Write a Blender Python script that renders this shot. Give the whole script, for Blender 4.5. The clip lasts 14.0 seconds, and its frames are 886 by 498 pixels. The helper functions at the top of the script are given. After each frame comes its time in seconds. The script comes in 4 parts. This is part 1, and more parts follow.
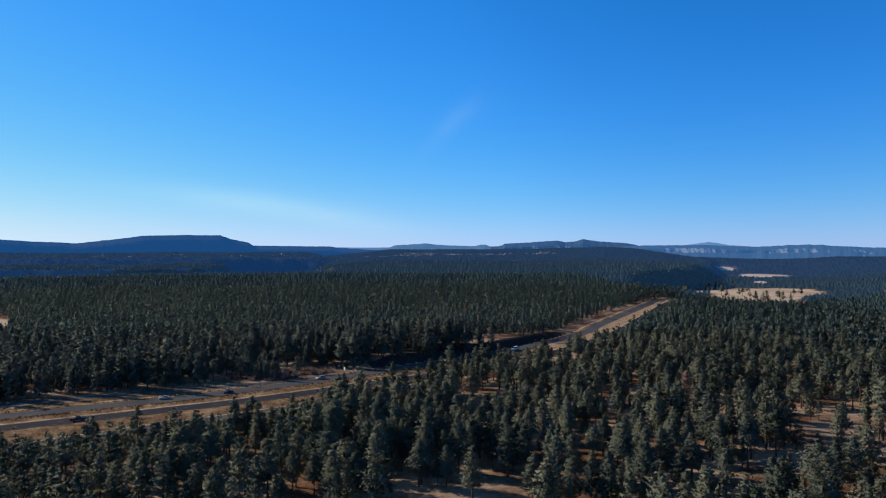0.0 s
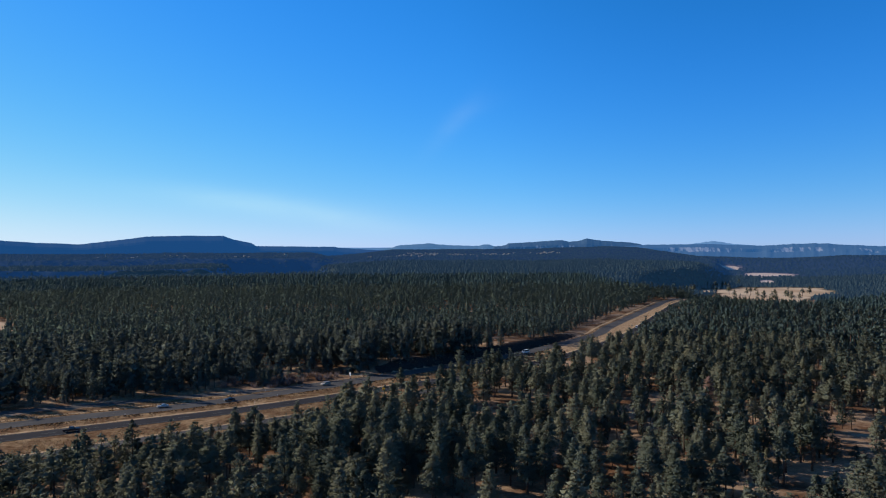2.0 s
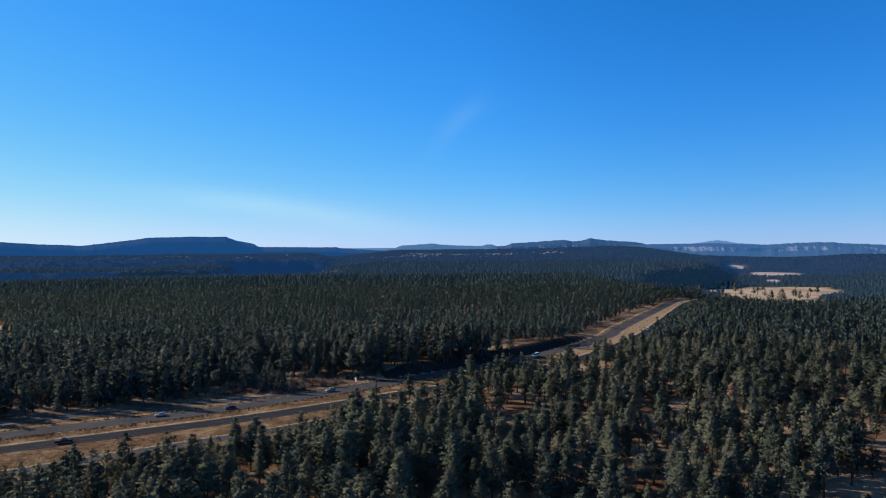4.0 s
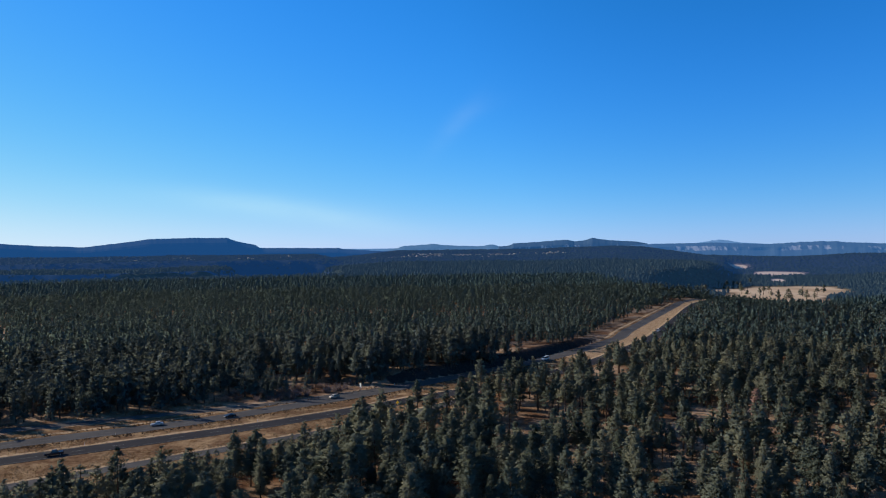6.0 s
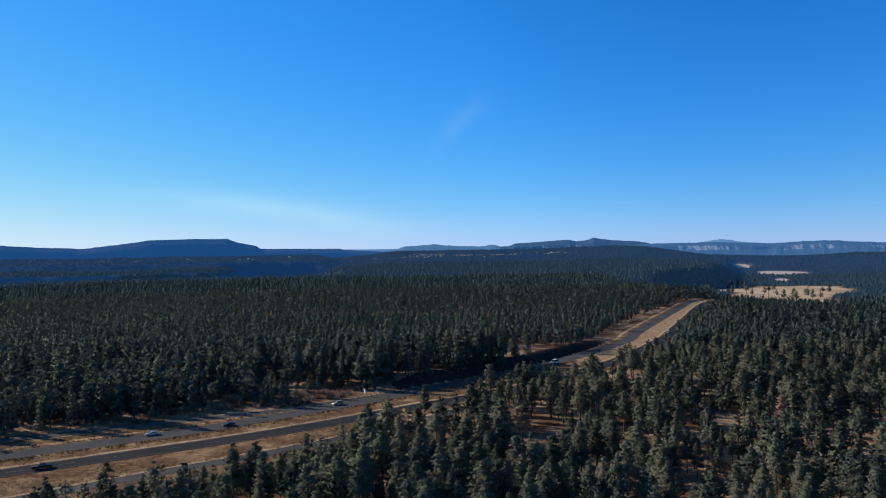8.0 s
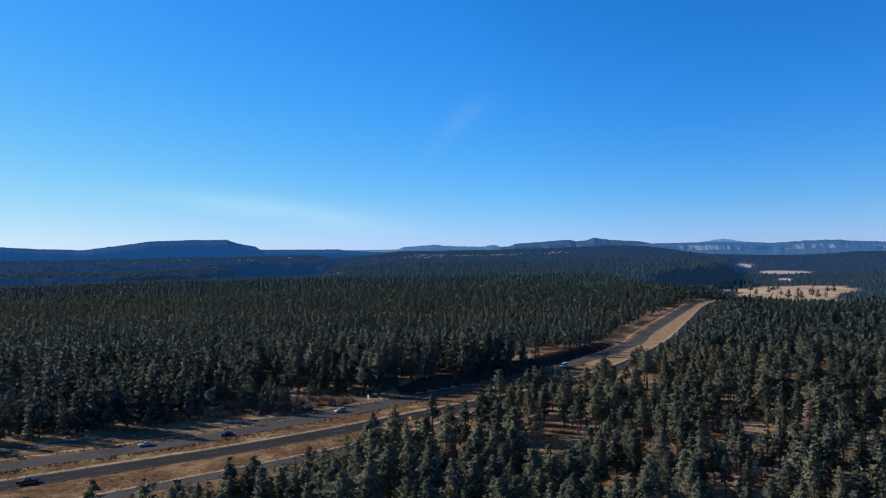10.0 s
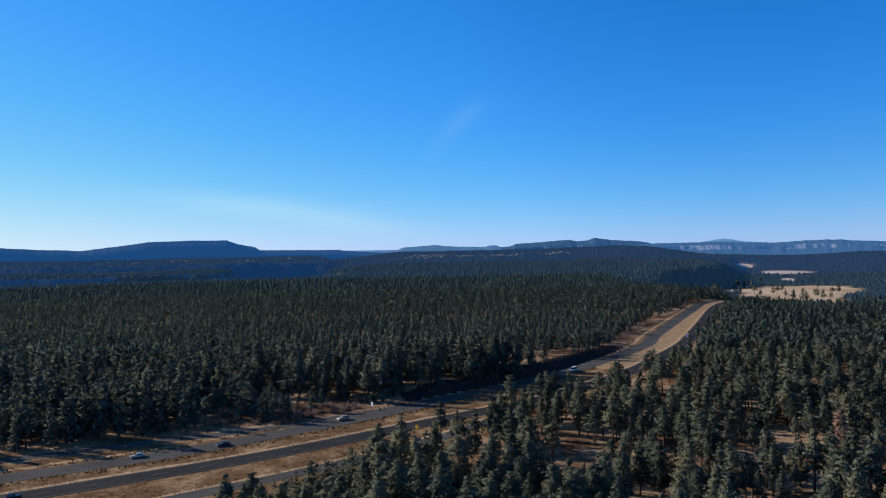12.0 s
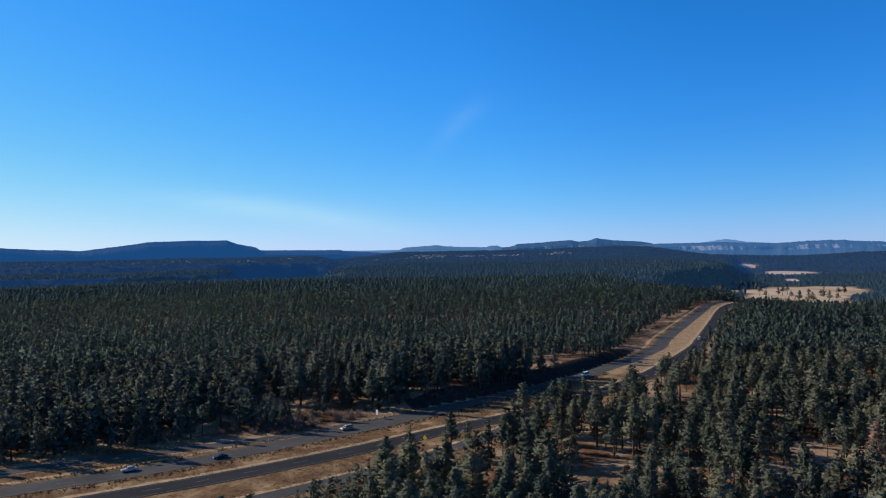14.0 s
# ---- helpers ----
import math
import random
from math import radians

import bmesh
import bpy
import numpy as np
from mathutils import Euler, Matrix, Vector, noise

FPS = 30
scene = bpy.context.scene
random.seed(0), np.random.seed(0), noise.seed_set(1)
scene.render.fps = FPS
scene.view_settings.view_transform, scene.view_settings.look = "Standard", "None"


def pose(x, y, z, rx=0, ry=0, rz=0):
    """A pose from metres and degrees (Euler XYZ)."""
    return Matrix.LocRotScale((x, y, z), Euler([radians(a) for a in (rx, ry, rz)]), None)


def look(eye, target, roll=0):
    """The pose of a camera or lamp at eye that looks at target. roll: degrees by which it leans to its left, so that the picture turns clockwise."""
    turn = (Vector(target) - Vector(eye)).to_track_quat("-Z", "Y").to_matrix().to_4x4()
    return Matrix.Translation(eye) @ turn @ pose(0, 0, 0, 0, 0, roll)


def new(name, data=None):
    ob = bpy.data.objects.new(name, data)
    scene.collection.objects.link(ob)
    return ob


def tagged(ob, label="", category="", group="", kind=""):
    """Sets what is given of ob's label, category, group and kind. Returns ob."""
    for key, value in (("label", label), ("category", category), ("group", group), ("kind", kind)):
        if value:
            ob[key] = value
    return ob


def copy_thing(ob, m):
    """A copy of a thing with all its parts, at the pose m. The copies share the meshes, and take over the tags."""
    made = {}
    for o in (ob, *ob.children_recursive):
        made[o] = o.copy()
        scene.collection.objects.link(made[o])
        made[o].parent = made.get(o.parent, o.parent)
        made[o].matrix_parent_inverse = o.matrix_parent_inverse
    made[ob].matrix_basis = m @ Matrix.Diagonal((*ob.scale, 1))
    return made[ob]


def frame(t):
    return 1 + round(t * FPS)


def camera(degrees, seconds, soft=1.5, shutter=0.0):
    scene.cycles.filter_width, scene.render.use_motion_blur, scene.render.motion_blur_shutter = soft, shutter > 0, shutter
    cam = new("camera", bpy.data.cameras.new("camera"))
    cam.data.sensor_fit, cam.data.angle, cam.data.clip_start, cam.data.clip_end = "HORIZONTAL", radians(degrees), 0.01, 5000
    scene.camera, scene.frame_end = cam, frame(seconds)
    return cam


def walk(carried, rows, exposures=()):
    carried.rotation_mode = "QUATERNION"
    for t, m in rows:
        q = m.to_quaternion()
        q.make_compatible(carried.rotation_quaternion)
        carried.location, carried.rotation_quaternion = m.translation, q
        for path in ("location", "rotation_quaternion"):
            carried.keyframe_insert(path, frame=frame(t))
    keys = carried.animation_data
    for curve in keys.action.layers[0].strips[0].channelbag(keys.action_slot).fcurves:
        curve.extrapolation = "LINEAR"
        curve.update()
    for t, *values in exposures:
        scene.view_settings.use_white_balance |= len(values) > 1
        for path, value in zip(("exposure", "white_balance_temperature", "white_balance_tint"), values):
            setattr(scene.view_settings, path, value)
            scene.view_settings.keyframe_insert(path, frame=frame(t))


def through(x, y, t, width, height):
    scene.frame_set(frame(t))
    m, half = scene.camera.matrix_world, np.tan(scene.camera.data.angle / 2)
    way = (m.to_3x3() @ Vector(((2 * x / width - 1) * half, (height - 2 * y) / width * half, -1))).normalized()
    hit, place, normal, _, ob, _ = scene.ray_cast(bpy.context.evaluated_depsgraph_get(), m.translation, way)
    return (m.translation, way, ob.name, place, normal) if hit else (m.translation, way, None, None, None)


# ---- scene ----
# ---------------------------------------------------------------- camera
EYE = 65.0
cam = camera(66.0, 14.0, soft=1.12)
PATH = [
    (0.0, 0.0, 0.0, 0.0, 0.0, 0.0, 0.0),
    (0.5, -0.77, 3.29, 0.12, 0.063, -0.007, -0.045),
    (1.0, -1.54, 6.55, 0.23, 0.124, -0.011, -0.091),
    (1.5, -2.31, 9.78, 0.33, 0.185, -0.013, -0.138),
    (2.0, -3.08, 12.99, 0.41, 0.243, -0.014, -0.185),
    (2.5, -3.85, 16.18, 0.49, 0.297, -0.013, -0.234),
    (3.0, -4.61, 19.34, 0.54, 0.349, -0.01, -0.283),
    (5.5, -8.41, 34.87, 0.66, 0.535, 0.02, -0.533),
    (6.0, -9.16, 37.93, 0.66, 0.557, 0.029, -0.582),
    (6.5, -9.92, 40.98, 0.65, 0.574, 0.037, -0.631),
    (7.0, -10.67, 44.03, 0.63, 0.586, 0.046, -0.677),
    (7.5, -11.43, 47.07, 0.61, 0.593, 0.055, -0.723),
    (8.0, -12.19, 50.12, 0.58, 0.597, 0.064, -0.766),
    (10.5, -16.01, 65.46, 0.47, 0.573, 0.106, -0.936),
    (11.0, -16.79, 68.58, 0.46, 0.566, 0.113, -0.958),
    (11.5, -17.57, 71.72, 0.46, 0.561, 0.119, -0.974),
    (12.0, -18.36, 74.89, 0.48, 0.558, 0.125, -0.984),
    (12.5, -19.15, 78.1, 0.52, 0.559, 0.13, -0.988),
    (13.0, -19.96, 81.36, 0.57, 0.566, 0.134, -0.984),
    (13.5, -20.77, 84.65, 0.64, 0.58, 0.138, -0.973),
    (14.0, -21.6, 88.0, 0.74, 0.603, 0.14, -0.953),
]
walk(cam, [(t, pose(x, y, EYE + z, 90 + pitch, 0, yaw) @ pose(0, 0, 0, 0, 0, roll)) for t, x, y, z, yaw, pitch, roll in PATH],
     exposures=[(0.0, 0.0), (14.0, 0.0)])

# ---------------------------------------------------------------- light
SUN_EL, SUN_AZ = radians(25), radians(-70)      # azimuth from +Y towards +X
world = bpy.data.worlds.new("winter_sky")
scene.world = world
world.use_nodes = True
wn = world.node_tree.nodes
wl = world.node_tree.links
sky = wn.new("ShaderNodeTexSky")
sky.sky_type = "NISHITA"
sky.sun_disc = False
sky.sun_elevation, sky.sun_rotation = SUN_EL, SUN_AZ
sky.altitude, sky.air_density, sky.dust_density, sky.ozone_density = 2000, 1.0, 0.4, 3.0
# the deep, clear winter blue of a high plateau
split, join = wn.new("ShaderNodeSeparateColor"), wn.new("ShaderNodeCombineColor")
wl.new(sky.outputs[0], split.inputs[0])


def sky_step(op, a, b):
    n = wn.new("ShaderNodeMath")
    n.operation = op
    for k, v in enumerate((a, b)):
        if isinstance(v, float):
            n.inputs[k].default_value = v
        else:
            wl.new(v, n.inputs[k])
    return n.outputs[0]


red, green, blue = (sky_step("MULTIPLY", split.outputs[k], 0.11) for k in range(3))
red = sky_step("MULTIPLY", sky_step("POWER", red, 1.9), 1.15)
red = sky_step("MULTIPLY", sky_step("SUBTRACT", 1.0, sky_step("POWER", 0.368, sky_step("MULTIPLY", red, 1.5))), 0.76)
green = sky_step("MULTIPLY", sky_step("POWER", green, 0.96), 0.955)
blue = sky_step("SUBTRACT", 1.0, sky_step("POWER", 0.368, sky_step("POWER", sky_step("MULTIPLY", blue, 3.0), 2.1)))
# red added to the unseen upper sky, so that shade turns less blue
red = sky_step("ADD", red, sky_step("MULTIPLY", sky_step("MAXIMUM", sky_step("SUBTRACT", 0.18, green), 0.0), 0.55))
green = sky_step("MULTIPLY", sky_step("SUBTRACT", 1.0, sky_step("POWER", 0.431, green)), 1.40)
blue = sky_step("MULTIPLY", blue, 0.96)
# thin cirrus: one faint slanting wisp and a pale veil low over the mesas
way = wn.new("ShaderNodeTexCoord").outputs["Generated"]
lift = wn.new("ShaderNodeSeparateXYZ")
wl.new(way, lift.inputs[0])
streak, feather = wn.new("ShaderNodeMapping"), wn.new("ShaderNodeTexNoise")
streak.inputs["Scale"].default_value, streak.inputs["Rotation"].default_value = (5, 3, 16), (0, radians(20), 0)
wl.new(way, streak.inputs[0])
wl.new(streak.outputs[0], feather.inputs["Vector"])
feather.inputs["Scale"].default_value, feather.inputs["Detail"].default_value = 2.2, 4


def veil(x, z, length, breadth, tilt, most):
    """A soft streak of cloud about one direction, densest in its middle."""
    c, sn = math.cos(tilt), math.sin(tilt)
    u, v = sky_step("SUBTRACT", lift.outputs["X"], x), sky_step("SUBTRACT", lift.outputs["Z"], z)
    along = sky_step("ADD", sky_step("MULTIPLY", u, c / length), sky_step("MULTIPLY", v, sn / length))
    across = sky_step("ADD", sky_step("MULTIPLY", u, -sn / breadth), sky_step("MULTIPLY", v, c / breadth))
    thin = sky_step("ADD", sky_step("MULTIPLY", along, along), sky_step("MULTIPLY", across, across))
    body = sky_step("MULTIPLY", sky_step("POWER", 0.368, thin), sky_step("GREATER_THAN", lift.outputs["Y"], 0.0))
    return sky_step("MULTIPLY", sky_step("MULTIPLY", body, sky_step("ADD", feather.outputs[0], 0.35)), most)


cloud = sky_step("ADD", veil(0.012, 0.180, 0.046, 0.013, radians(46), 0.036), veil(0.040, 0.200, 0.040, 0.012, radians(20), 0.014))
cloud = sky_step("ADD", cloud, sky_step("ADD", veil(-0.27, 0.066, 0.13, 0.016, radians(-5), 0.085), veil(-0.16, 0.045, 0.10, 0.014, radians(-8), 0.060)))
red, green = sky_step("ADD", red, cloud), sky_step("ADD", green, sky_step("MULTIPLY", cloud, 0.8))
# the sky is deepest a quarter turn from the sun
off = wn.new("ShaderNodeVectorMath")
off.operation = "DOT_PRODUCT"
wl.new(way, off.inputs[0])
off.inputs[1].default_value = Vector((0.60, 0.72, 0.36)).normalized()
aside = sky_step("SUBTRACT", 1.0, sky_step("MULTIPLY", sky_step("MAXIMUM", sky_step("SUBTRACT", off.outputs["Value"], 0.80), 0.0), 0.85))
red, green, blue = sky_step("MULTIPLY", red, aside), sky_step("MULTIPLY", green, aside), sky_step("MULTIPLY", blue, sky_step("POWER", aside, 0.7))
# sky dimmed towards the zenith, above the view, to weaken fill light
deep = sky_step("SUBTRACT", 1.0, sky_step("MULTIPLY", sky_step("MAXIMUM", sky_step("SUBTRACT", lift.outputs["Z"], 0.36), 0.0), 1.10))
red, green, blue = (sky_step("MULTIPLY", v, deep) for v in (red, green, blue))
for k, v in enumerate((red, green, blue)):
    wl.new(sky_step("DIVIDE", v, 0.11), join.inputs[k])
wl.new(join.outputs[0], wn["Background"].inputs[0])
wn["Background"].inputs[1].default_value = 0.11

sun = new("sun", bpy.data.lights.new("sun", "SUN"))
sun.data.energy, sun.data.angle, sun.data.color = 5.0, radians(0.53), (1.0, 0.885, 0.735)
sun_way = Vector((math.sin(SUN_AZ) * math.cos(SUN_EL), math.cos(SUN_AZ) * math.cos(SUN_EL), math.sin(SUN_EL)))
sun.matrix_world = look(sun_way * 500, (0, 0, 0))

# ---------------------------------------------------------------- materials
def material(name, rough=0.8, spec=0.3):
    m = bpy.data.materials.new(name)
    m.use_nodes = True
    b = m.node_tree.nodes["Principled BSDF"]
    b.inputs["Roughness"].default_value = rough
    b.inputs["Specular IOR Level"].default_value = spec
    return m, m.node_tree.nodes, m.node_tree.links, b


def world_noise(ns, ls, scale, detail=4, rough=0.6, stretch=None):
    """Noise in world metres; scale is cycles per metre."""
    geo = ns.new("ShaderNodeNewGeometry")
    src = geo.outputs["Position"]
    if stretch:
        mp = ns.new("ShaderNodeMapping")
        mp.inputs["Scale"].default_value = stretch
        ls.new(src, mp.inputs["Vector"])
        src = mp.outputs[0]
    n = ns.new("ShaderNodeTexNoise")
    n.inputs["Scale"].default_value = scale
    n.inputs["Detail"].default_value = detail
    n.inputs["Roughness"].default_value = rough
    ls.new(src, n.inputs["Vector"])
    return n.outputs[0]


def ramp(ns, ls, src, stops):
    r = ns.new("ShaderNodeValToRGB")
    els = r.color_ramp.elements
    while len(els) < len(stops):
        els.new(0.5)
    for e, (p, c) in zip(els, stops):
        e.position, e.color = p, (*c, 1)
    ls.new(src, r.inputs[0])
    return r.outputs[0]


def mix(ns, ls, fac, a, b, mode="MIX"):
    n = ns.new("ShaderNodeMix")
    n.data_type, n.blend_type = "RGBA", mode
    if isinstance(fac, float):
        n.inputs[0].default_value = fac
    else:
        ls.new(fac, n.inputs[0])
    for i, v in ((6, a), (7, b)):
        if isinstance(v, tuple):
            n.inputs[i].default_value = (*v, 1)
        else:
            ls.new(v, n.inputs[i])
    return n.outputs[2]


def maths(ns, ls, op, a, b=0.0, clamp=False):
    n = ns.new("ShaderNodeMath")
    n.operation, n.use_clamp = op, clamp
    for i, v in ((0, a), (1, b)):
        if isinstance(v, (int, float)):
            n.inputs[i].default_value = v
        else:
            ls.new(v, n.inputs[i])
    return n.outputs[0]


def attribute(ns, name):
    a = ns.new("ShaderNodeAttribute")
    a.attribute_name = name
    return a.outputs["Fac"]


def bump(ns, ls, b, height, strength, distance):
    n = ns.new("ShaderNodeBump")
    n.inputs["Strength"].default_value, n.inputs["Distance"].default_value = strength, distance
    ls.new(height, n.inputs["Height"])
    ls.new(n.outputs[0], b.inputs["Normal"])


def foliage_material(name, dark, mid, pale, by_object, soft=True, through=0.38, glow=None):
    m, ns, ls, b = material(name, 0.85, 0.04)
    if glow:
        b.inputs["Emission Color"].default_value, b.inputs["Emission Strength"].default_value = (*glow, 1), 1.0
    if by_object:
        info = ns.new("ShaderNodeObjectInfo")
        src = info.outputs["Random"]
    else:
        src = attribute(ns, "tint")
    isl = ns.new("ShaderNodeNewGeometry").outputs["Random Per Island"]
    v = maths(ns, ls, "ADD", maths(ns, ls, "MULTIPLY", src, 0.90), maths(ns, ls, "MULTIPLY", isl, 0.10))
    if soft:
        # needles catch light as part of the round crown
        at = ns.new("ShaderNodeAttribute")
        at.attribute_name = "crown_way"
        turn_ = ns.new("ShaderNodeVectorTransform")
        turn_.vector_type, turn_.convert_from, turn_.convert_to = "NORMAL", "OBJECT", "WORLD"
        ls.new(at.outputs["Vector"], turn_.inputs[0])
        ls.new(turn_.outputs[0], b.inputs["Normal"])
    tone = ramp(ns, ls, v, [(0.1, dark), (0.55, mid), (0.95, pale)])
    ls.new(tone, b.inputs["Base Color"])
    # thin needles let some light through
    leaf, both = ns.new("ShaderNodeBsdfTranslucent"), ns.new("ShaderNodeMixShader")
    ls.new(tone, leaf.inputs[0])
    both.inputs[0].default_value = through
    if soft:
        ls.new(turn_.outputs[0], leaf.inputs["Normal"])
    ls.new(b.outputs[0], both.inputs[1])
    ls.new(leaf.outputs[0], both.inputs[2])
    ls.new(both.outputs[0], ns["Material Output"].inputs[0])
    return m


NEEDLES = ((0.100, 0.122, 0.097), (0.162, 0.182, 0.140), (0.228, 0.234, 0.168))
NEEDLE_TREE = foliage_material("pine_needles", *NEEDLES, True)
NEEDLE_MASS = foliage_material("pine_needles_mass", *NEEDLES, False)
DEAD_NEEDLE = foliage_material("dead_needles", (0.24, 0.14, 0.115), (0.34, 0.21, 0.17), (0.42, 0.28, 0.23), True)
# needles across the road are toned darker and cooler, as if backlit
BACKLIT_MASS = foliage_material("backlit_tone_pine_mass", (0.104, 0.132, 0.122), (0.143, 0.172, 0.154), (0.184, 0.205, 0.172), False, True, 0.28)
# bluer needle colours hold the haze before the middle and far forest
MID_MASS = foliage_material("hazed_middle_pine_mass", (0.090, 0.136, 0.128), (0.119, 0.166, 0.151), (0.151, 0.194, 0.168), False, True, 0.20)
FAR_MASS = foliage_material("hazed_far_pine_mass", (0.068, 0.114, 0.118), (0.088, 0.138, 0.136), (0.110, 0.158, 0.148), False, True, 0.30)
# blue air before the farthest woods is painted as glow on their needles
HILL_MASS = foliage_material("hazed_hill_pine_mass", (0.048, 0.072, 0.070), (0.062, 0.088, 0.082), (0.078, 0.102, 0.090), False, True, 0.30, (0.0090, 0.0275, 0.062))
RIDGE_MASS = foliage_material("hazed_ridge_pine_mass", (0.034, 0.050, 0.046), (0.042, 0.060, 0.054), (0.050, 0.068, 0.058), False, True, 0.30, (0.0110, 0.0390, 0.108))
SHRUB_TWIG = foliage_material("bare_shrub_twigs", (0.13, 0.098, 0.092), (0.19, 0.145, 0.135), (0.26, 0.205, 0.185), False, False)
TUFT = foliage_material("dry_grass_tufts", (0.14, 0.09, 0.05), (0.26, 0.18, 0.10), (0.38, 0.28, 0.17), False, False)


def bark_material():
    m, ns, ls, b = material("pine_bark", 0.9, 0.1)
    n = world_noise(ns, ls, 2.5, 5, 0.7, (1, 1, 0.25))
    ls.new(ramp(ns, ls, n, [(0.3, (0.045, 0.032, 0.028)), (0.6, (0.13, 0.080, 0.055)), (0.8, (0.20, 0.125, 0.085))]), b.inputs["Base Color"])
    bump(ns, ls, b, n, 0.6, 0.05)
    return m


def ground_material(name="pine_litter_ground", glow=None, brush=1.0):
    m, ns, ls, b = material(name, 1.0, 0.0)
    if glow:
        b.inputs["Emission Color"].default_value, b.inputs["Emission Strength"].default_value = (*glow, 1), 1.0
    big, fine = world_noise(ns, ls, 0.035, 5, 0.6), world_noise(ns, ls, 0.6, 6, 0.7)
    litter = ramp(ns, ls, fine, [(0.25, (0.063, 0.032, 0.020)), (0.5, (0.140, 0.075, 0.045)), (0.75, (0.243, 0.144, 0.086))])
    sandy = ramp(ns, ls, fine, [(0.25, (0.243, 0.153, 0.099)), (0.75, (0.513, 0.378, 0.261))])
    forest = mix(ns, ls, ramp(ns, ls, big, [(0.42, (0, 0, 0)), (0.58, (1, 1, 1))]), litter, sandy)
    wide = world_noise(ns, ls, 0.012, 6, 0.65, (0.900, 0.360, 0.900))
    meadow = ramp(ns, ls, wide, [(0.3, (0.378, 0.261, 0.171)), (0.5, (0.522, 0.387, 0.270)), (0.7, (0.594, 0.459, 0.333))])
    edge = maths(ns, ls, "ADD", attribute(ns, "grass"), maths(ns, ls, "MULTIPLY", maths(ns, ls, "SUBTRACT", wide, 0.5), 0.35))
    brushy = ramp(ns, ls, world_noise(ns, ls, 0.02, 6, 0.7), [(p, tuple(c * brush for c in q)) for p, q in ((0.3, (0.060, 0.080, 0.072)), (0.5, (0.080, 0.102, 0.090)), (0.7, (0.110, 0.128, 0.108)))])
    # the bank's shade is painted into the ground as a dark tone
    shade_tone = ramp(ns, ls, fine, [(0.25, (0.022, 0.019, 0.019)), (0.75, (0.070, 0.056, 0.050))])
    face = maths(ns, ls, "ADD", attribute(ns, "bank_shade"), maths(ns, ls, "MULTIPLY", maths(ns, ls, "SUBTRACT", fine, 0.5), 0.6))
    forest = mix(ns, ls, ramp(ns, ls, face, [(0.40, (0, 0, 0)), (0.60, (1, 1, 1))]), forest, shade_tone)
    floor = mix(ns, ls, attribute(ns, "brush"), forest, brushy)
    ls.new(mix(ns, ls, ramp(ns, ls, edge, [(0.42, (0, 0, 0)), (0.58, (1, 1, 1))]), floor, meadow), b.inputs["Base Color"])
    bump(ns, ls, b, fine, 0.5, 0.3)
    return m


def verge_material():
    m, ns, ls, b = material("dry_grass_verge", 1.0, 0.0)
    big = world_noise(ns, ls, 0.09, 5, 0.65)
    fine = world_noise(ns, ls, 0.9, 6, 0.75)
    grass = ramp(ns, ls, fine, [(0.2, (0.076, 0.044, 0.027)), (0.45, (0.167, 0.099, 0.058)), (0.75, (0.293, 0.189, 0.112))])
    straw = ramp(ns, ls, fine, [(0.2, (0.243, 0.154, 0.087)), (0.7, (0.486, 0.343, 0.199))])
    patch = world_noise(ns, ls, 0.32, 5, 0.75)
    field = mix(ns, ls, ramp(ns, ls, big, [(0.47, (0, 0, 0)), (0.66, (1, 1, 1))]), grass, straw)
    gravel = ramp(ns, ls, fine, [(0.2, (0.364, 0.248, 0.150)), (0.8, (0.607, 0.447, 0.290))])
    g = maths(ns, ls, "ADD", attribute(ns, "gravel"), maths(ns, ls, "MULTIPLY", maths(ns, ls, "SUBTRACT", fine, 0.5), 0.7))
    weedy = ramp(ns, ls, patch, [(0.36, (0.62, 0.56, 0.50)), (0.52, (1, 1, 1)), (0.68, (1.12, 1.10, 1.06))])
    whole = mix(ns, ls, ramp(ns, ls, g, [(0.4, (0, 0, 0)), (0.6, (1, 1, 1))]), field, gravel)
    ls.new(mix(ns, ls, 1.0, whole, weedy, "MULTIPLY"), b.inputs["Base Color"])
    bump(ns, ls, b, fine, 0.7, 0.25)
    return m


def asphalt_material(name, lo, hi):
    m, ns, ls, b = material(name, 0.95, 0.04)
    n, w = world_noise(ns, ls, 3.0, 6, 0.7), world_noise(ns, ls, 0.06, 4, 0.6)
    v = maths(ns, ls, "ADD", maths(ns, ls, "MULTIPLY", n, 0.4), maths(ns, ls, "MULTIPLY", w, 0.6))
    ls.new(ramp(ns, ls, v, [(0.35, lo), (0.65, hi)]), b.inputs["Base Color"])
    bump(ns, ls, b, n, 0.3, 0.01)
    return m


def plain_material(name, colour, rough=0.5, metal=0.0, spec=0.4, wear=0.25):
    m, ns, ls, b = material(name, rough, spec)
    n = world_noise(ns, ls, 2.0, 5, 0.6)
    ls.new(ramp(ns, ls, n, [(0.3, tuple(c * (1 - wear) for c in colour)), (0.7, colour)]), b.inputs["Base Color"])
    b.inputs["Metallic"].default_value = metal
    return m


BARK, GROUND, VERGE = bark_material(), ground_material(), verge_material()
# distant ground: brush colour darkened, blue haze painted on as glow
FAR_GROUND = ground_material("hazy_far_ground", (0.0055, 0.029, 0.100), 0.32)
MIDDLE_GROUND = ground_material("haze_glow_brush_ground", (0.0040, 0.0130, 0.030), 0.8)
ASPHALT_DARK = asphalt_material("dark_asphalt", (0.026, 0.026, 0.030), (0.046, 0.045, 0.050))
ASPHALT_GREY = asphalt_material("worn_grey_asphalt", (0.064, 0.062, 0.064), (0.108, 0.104, 0.102))
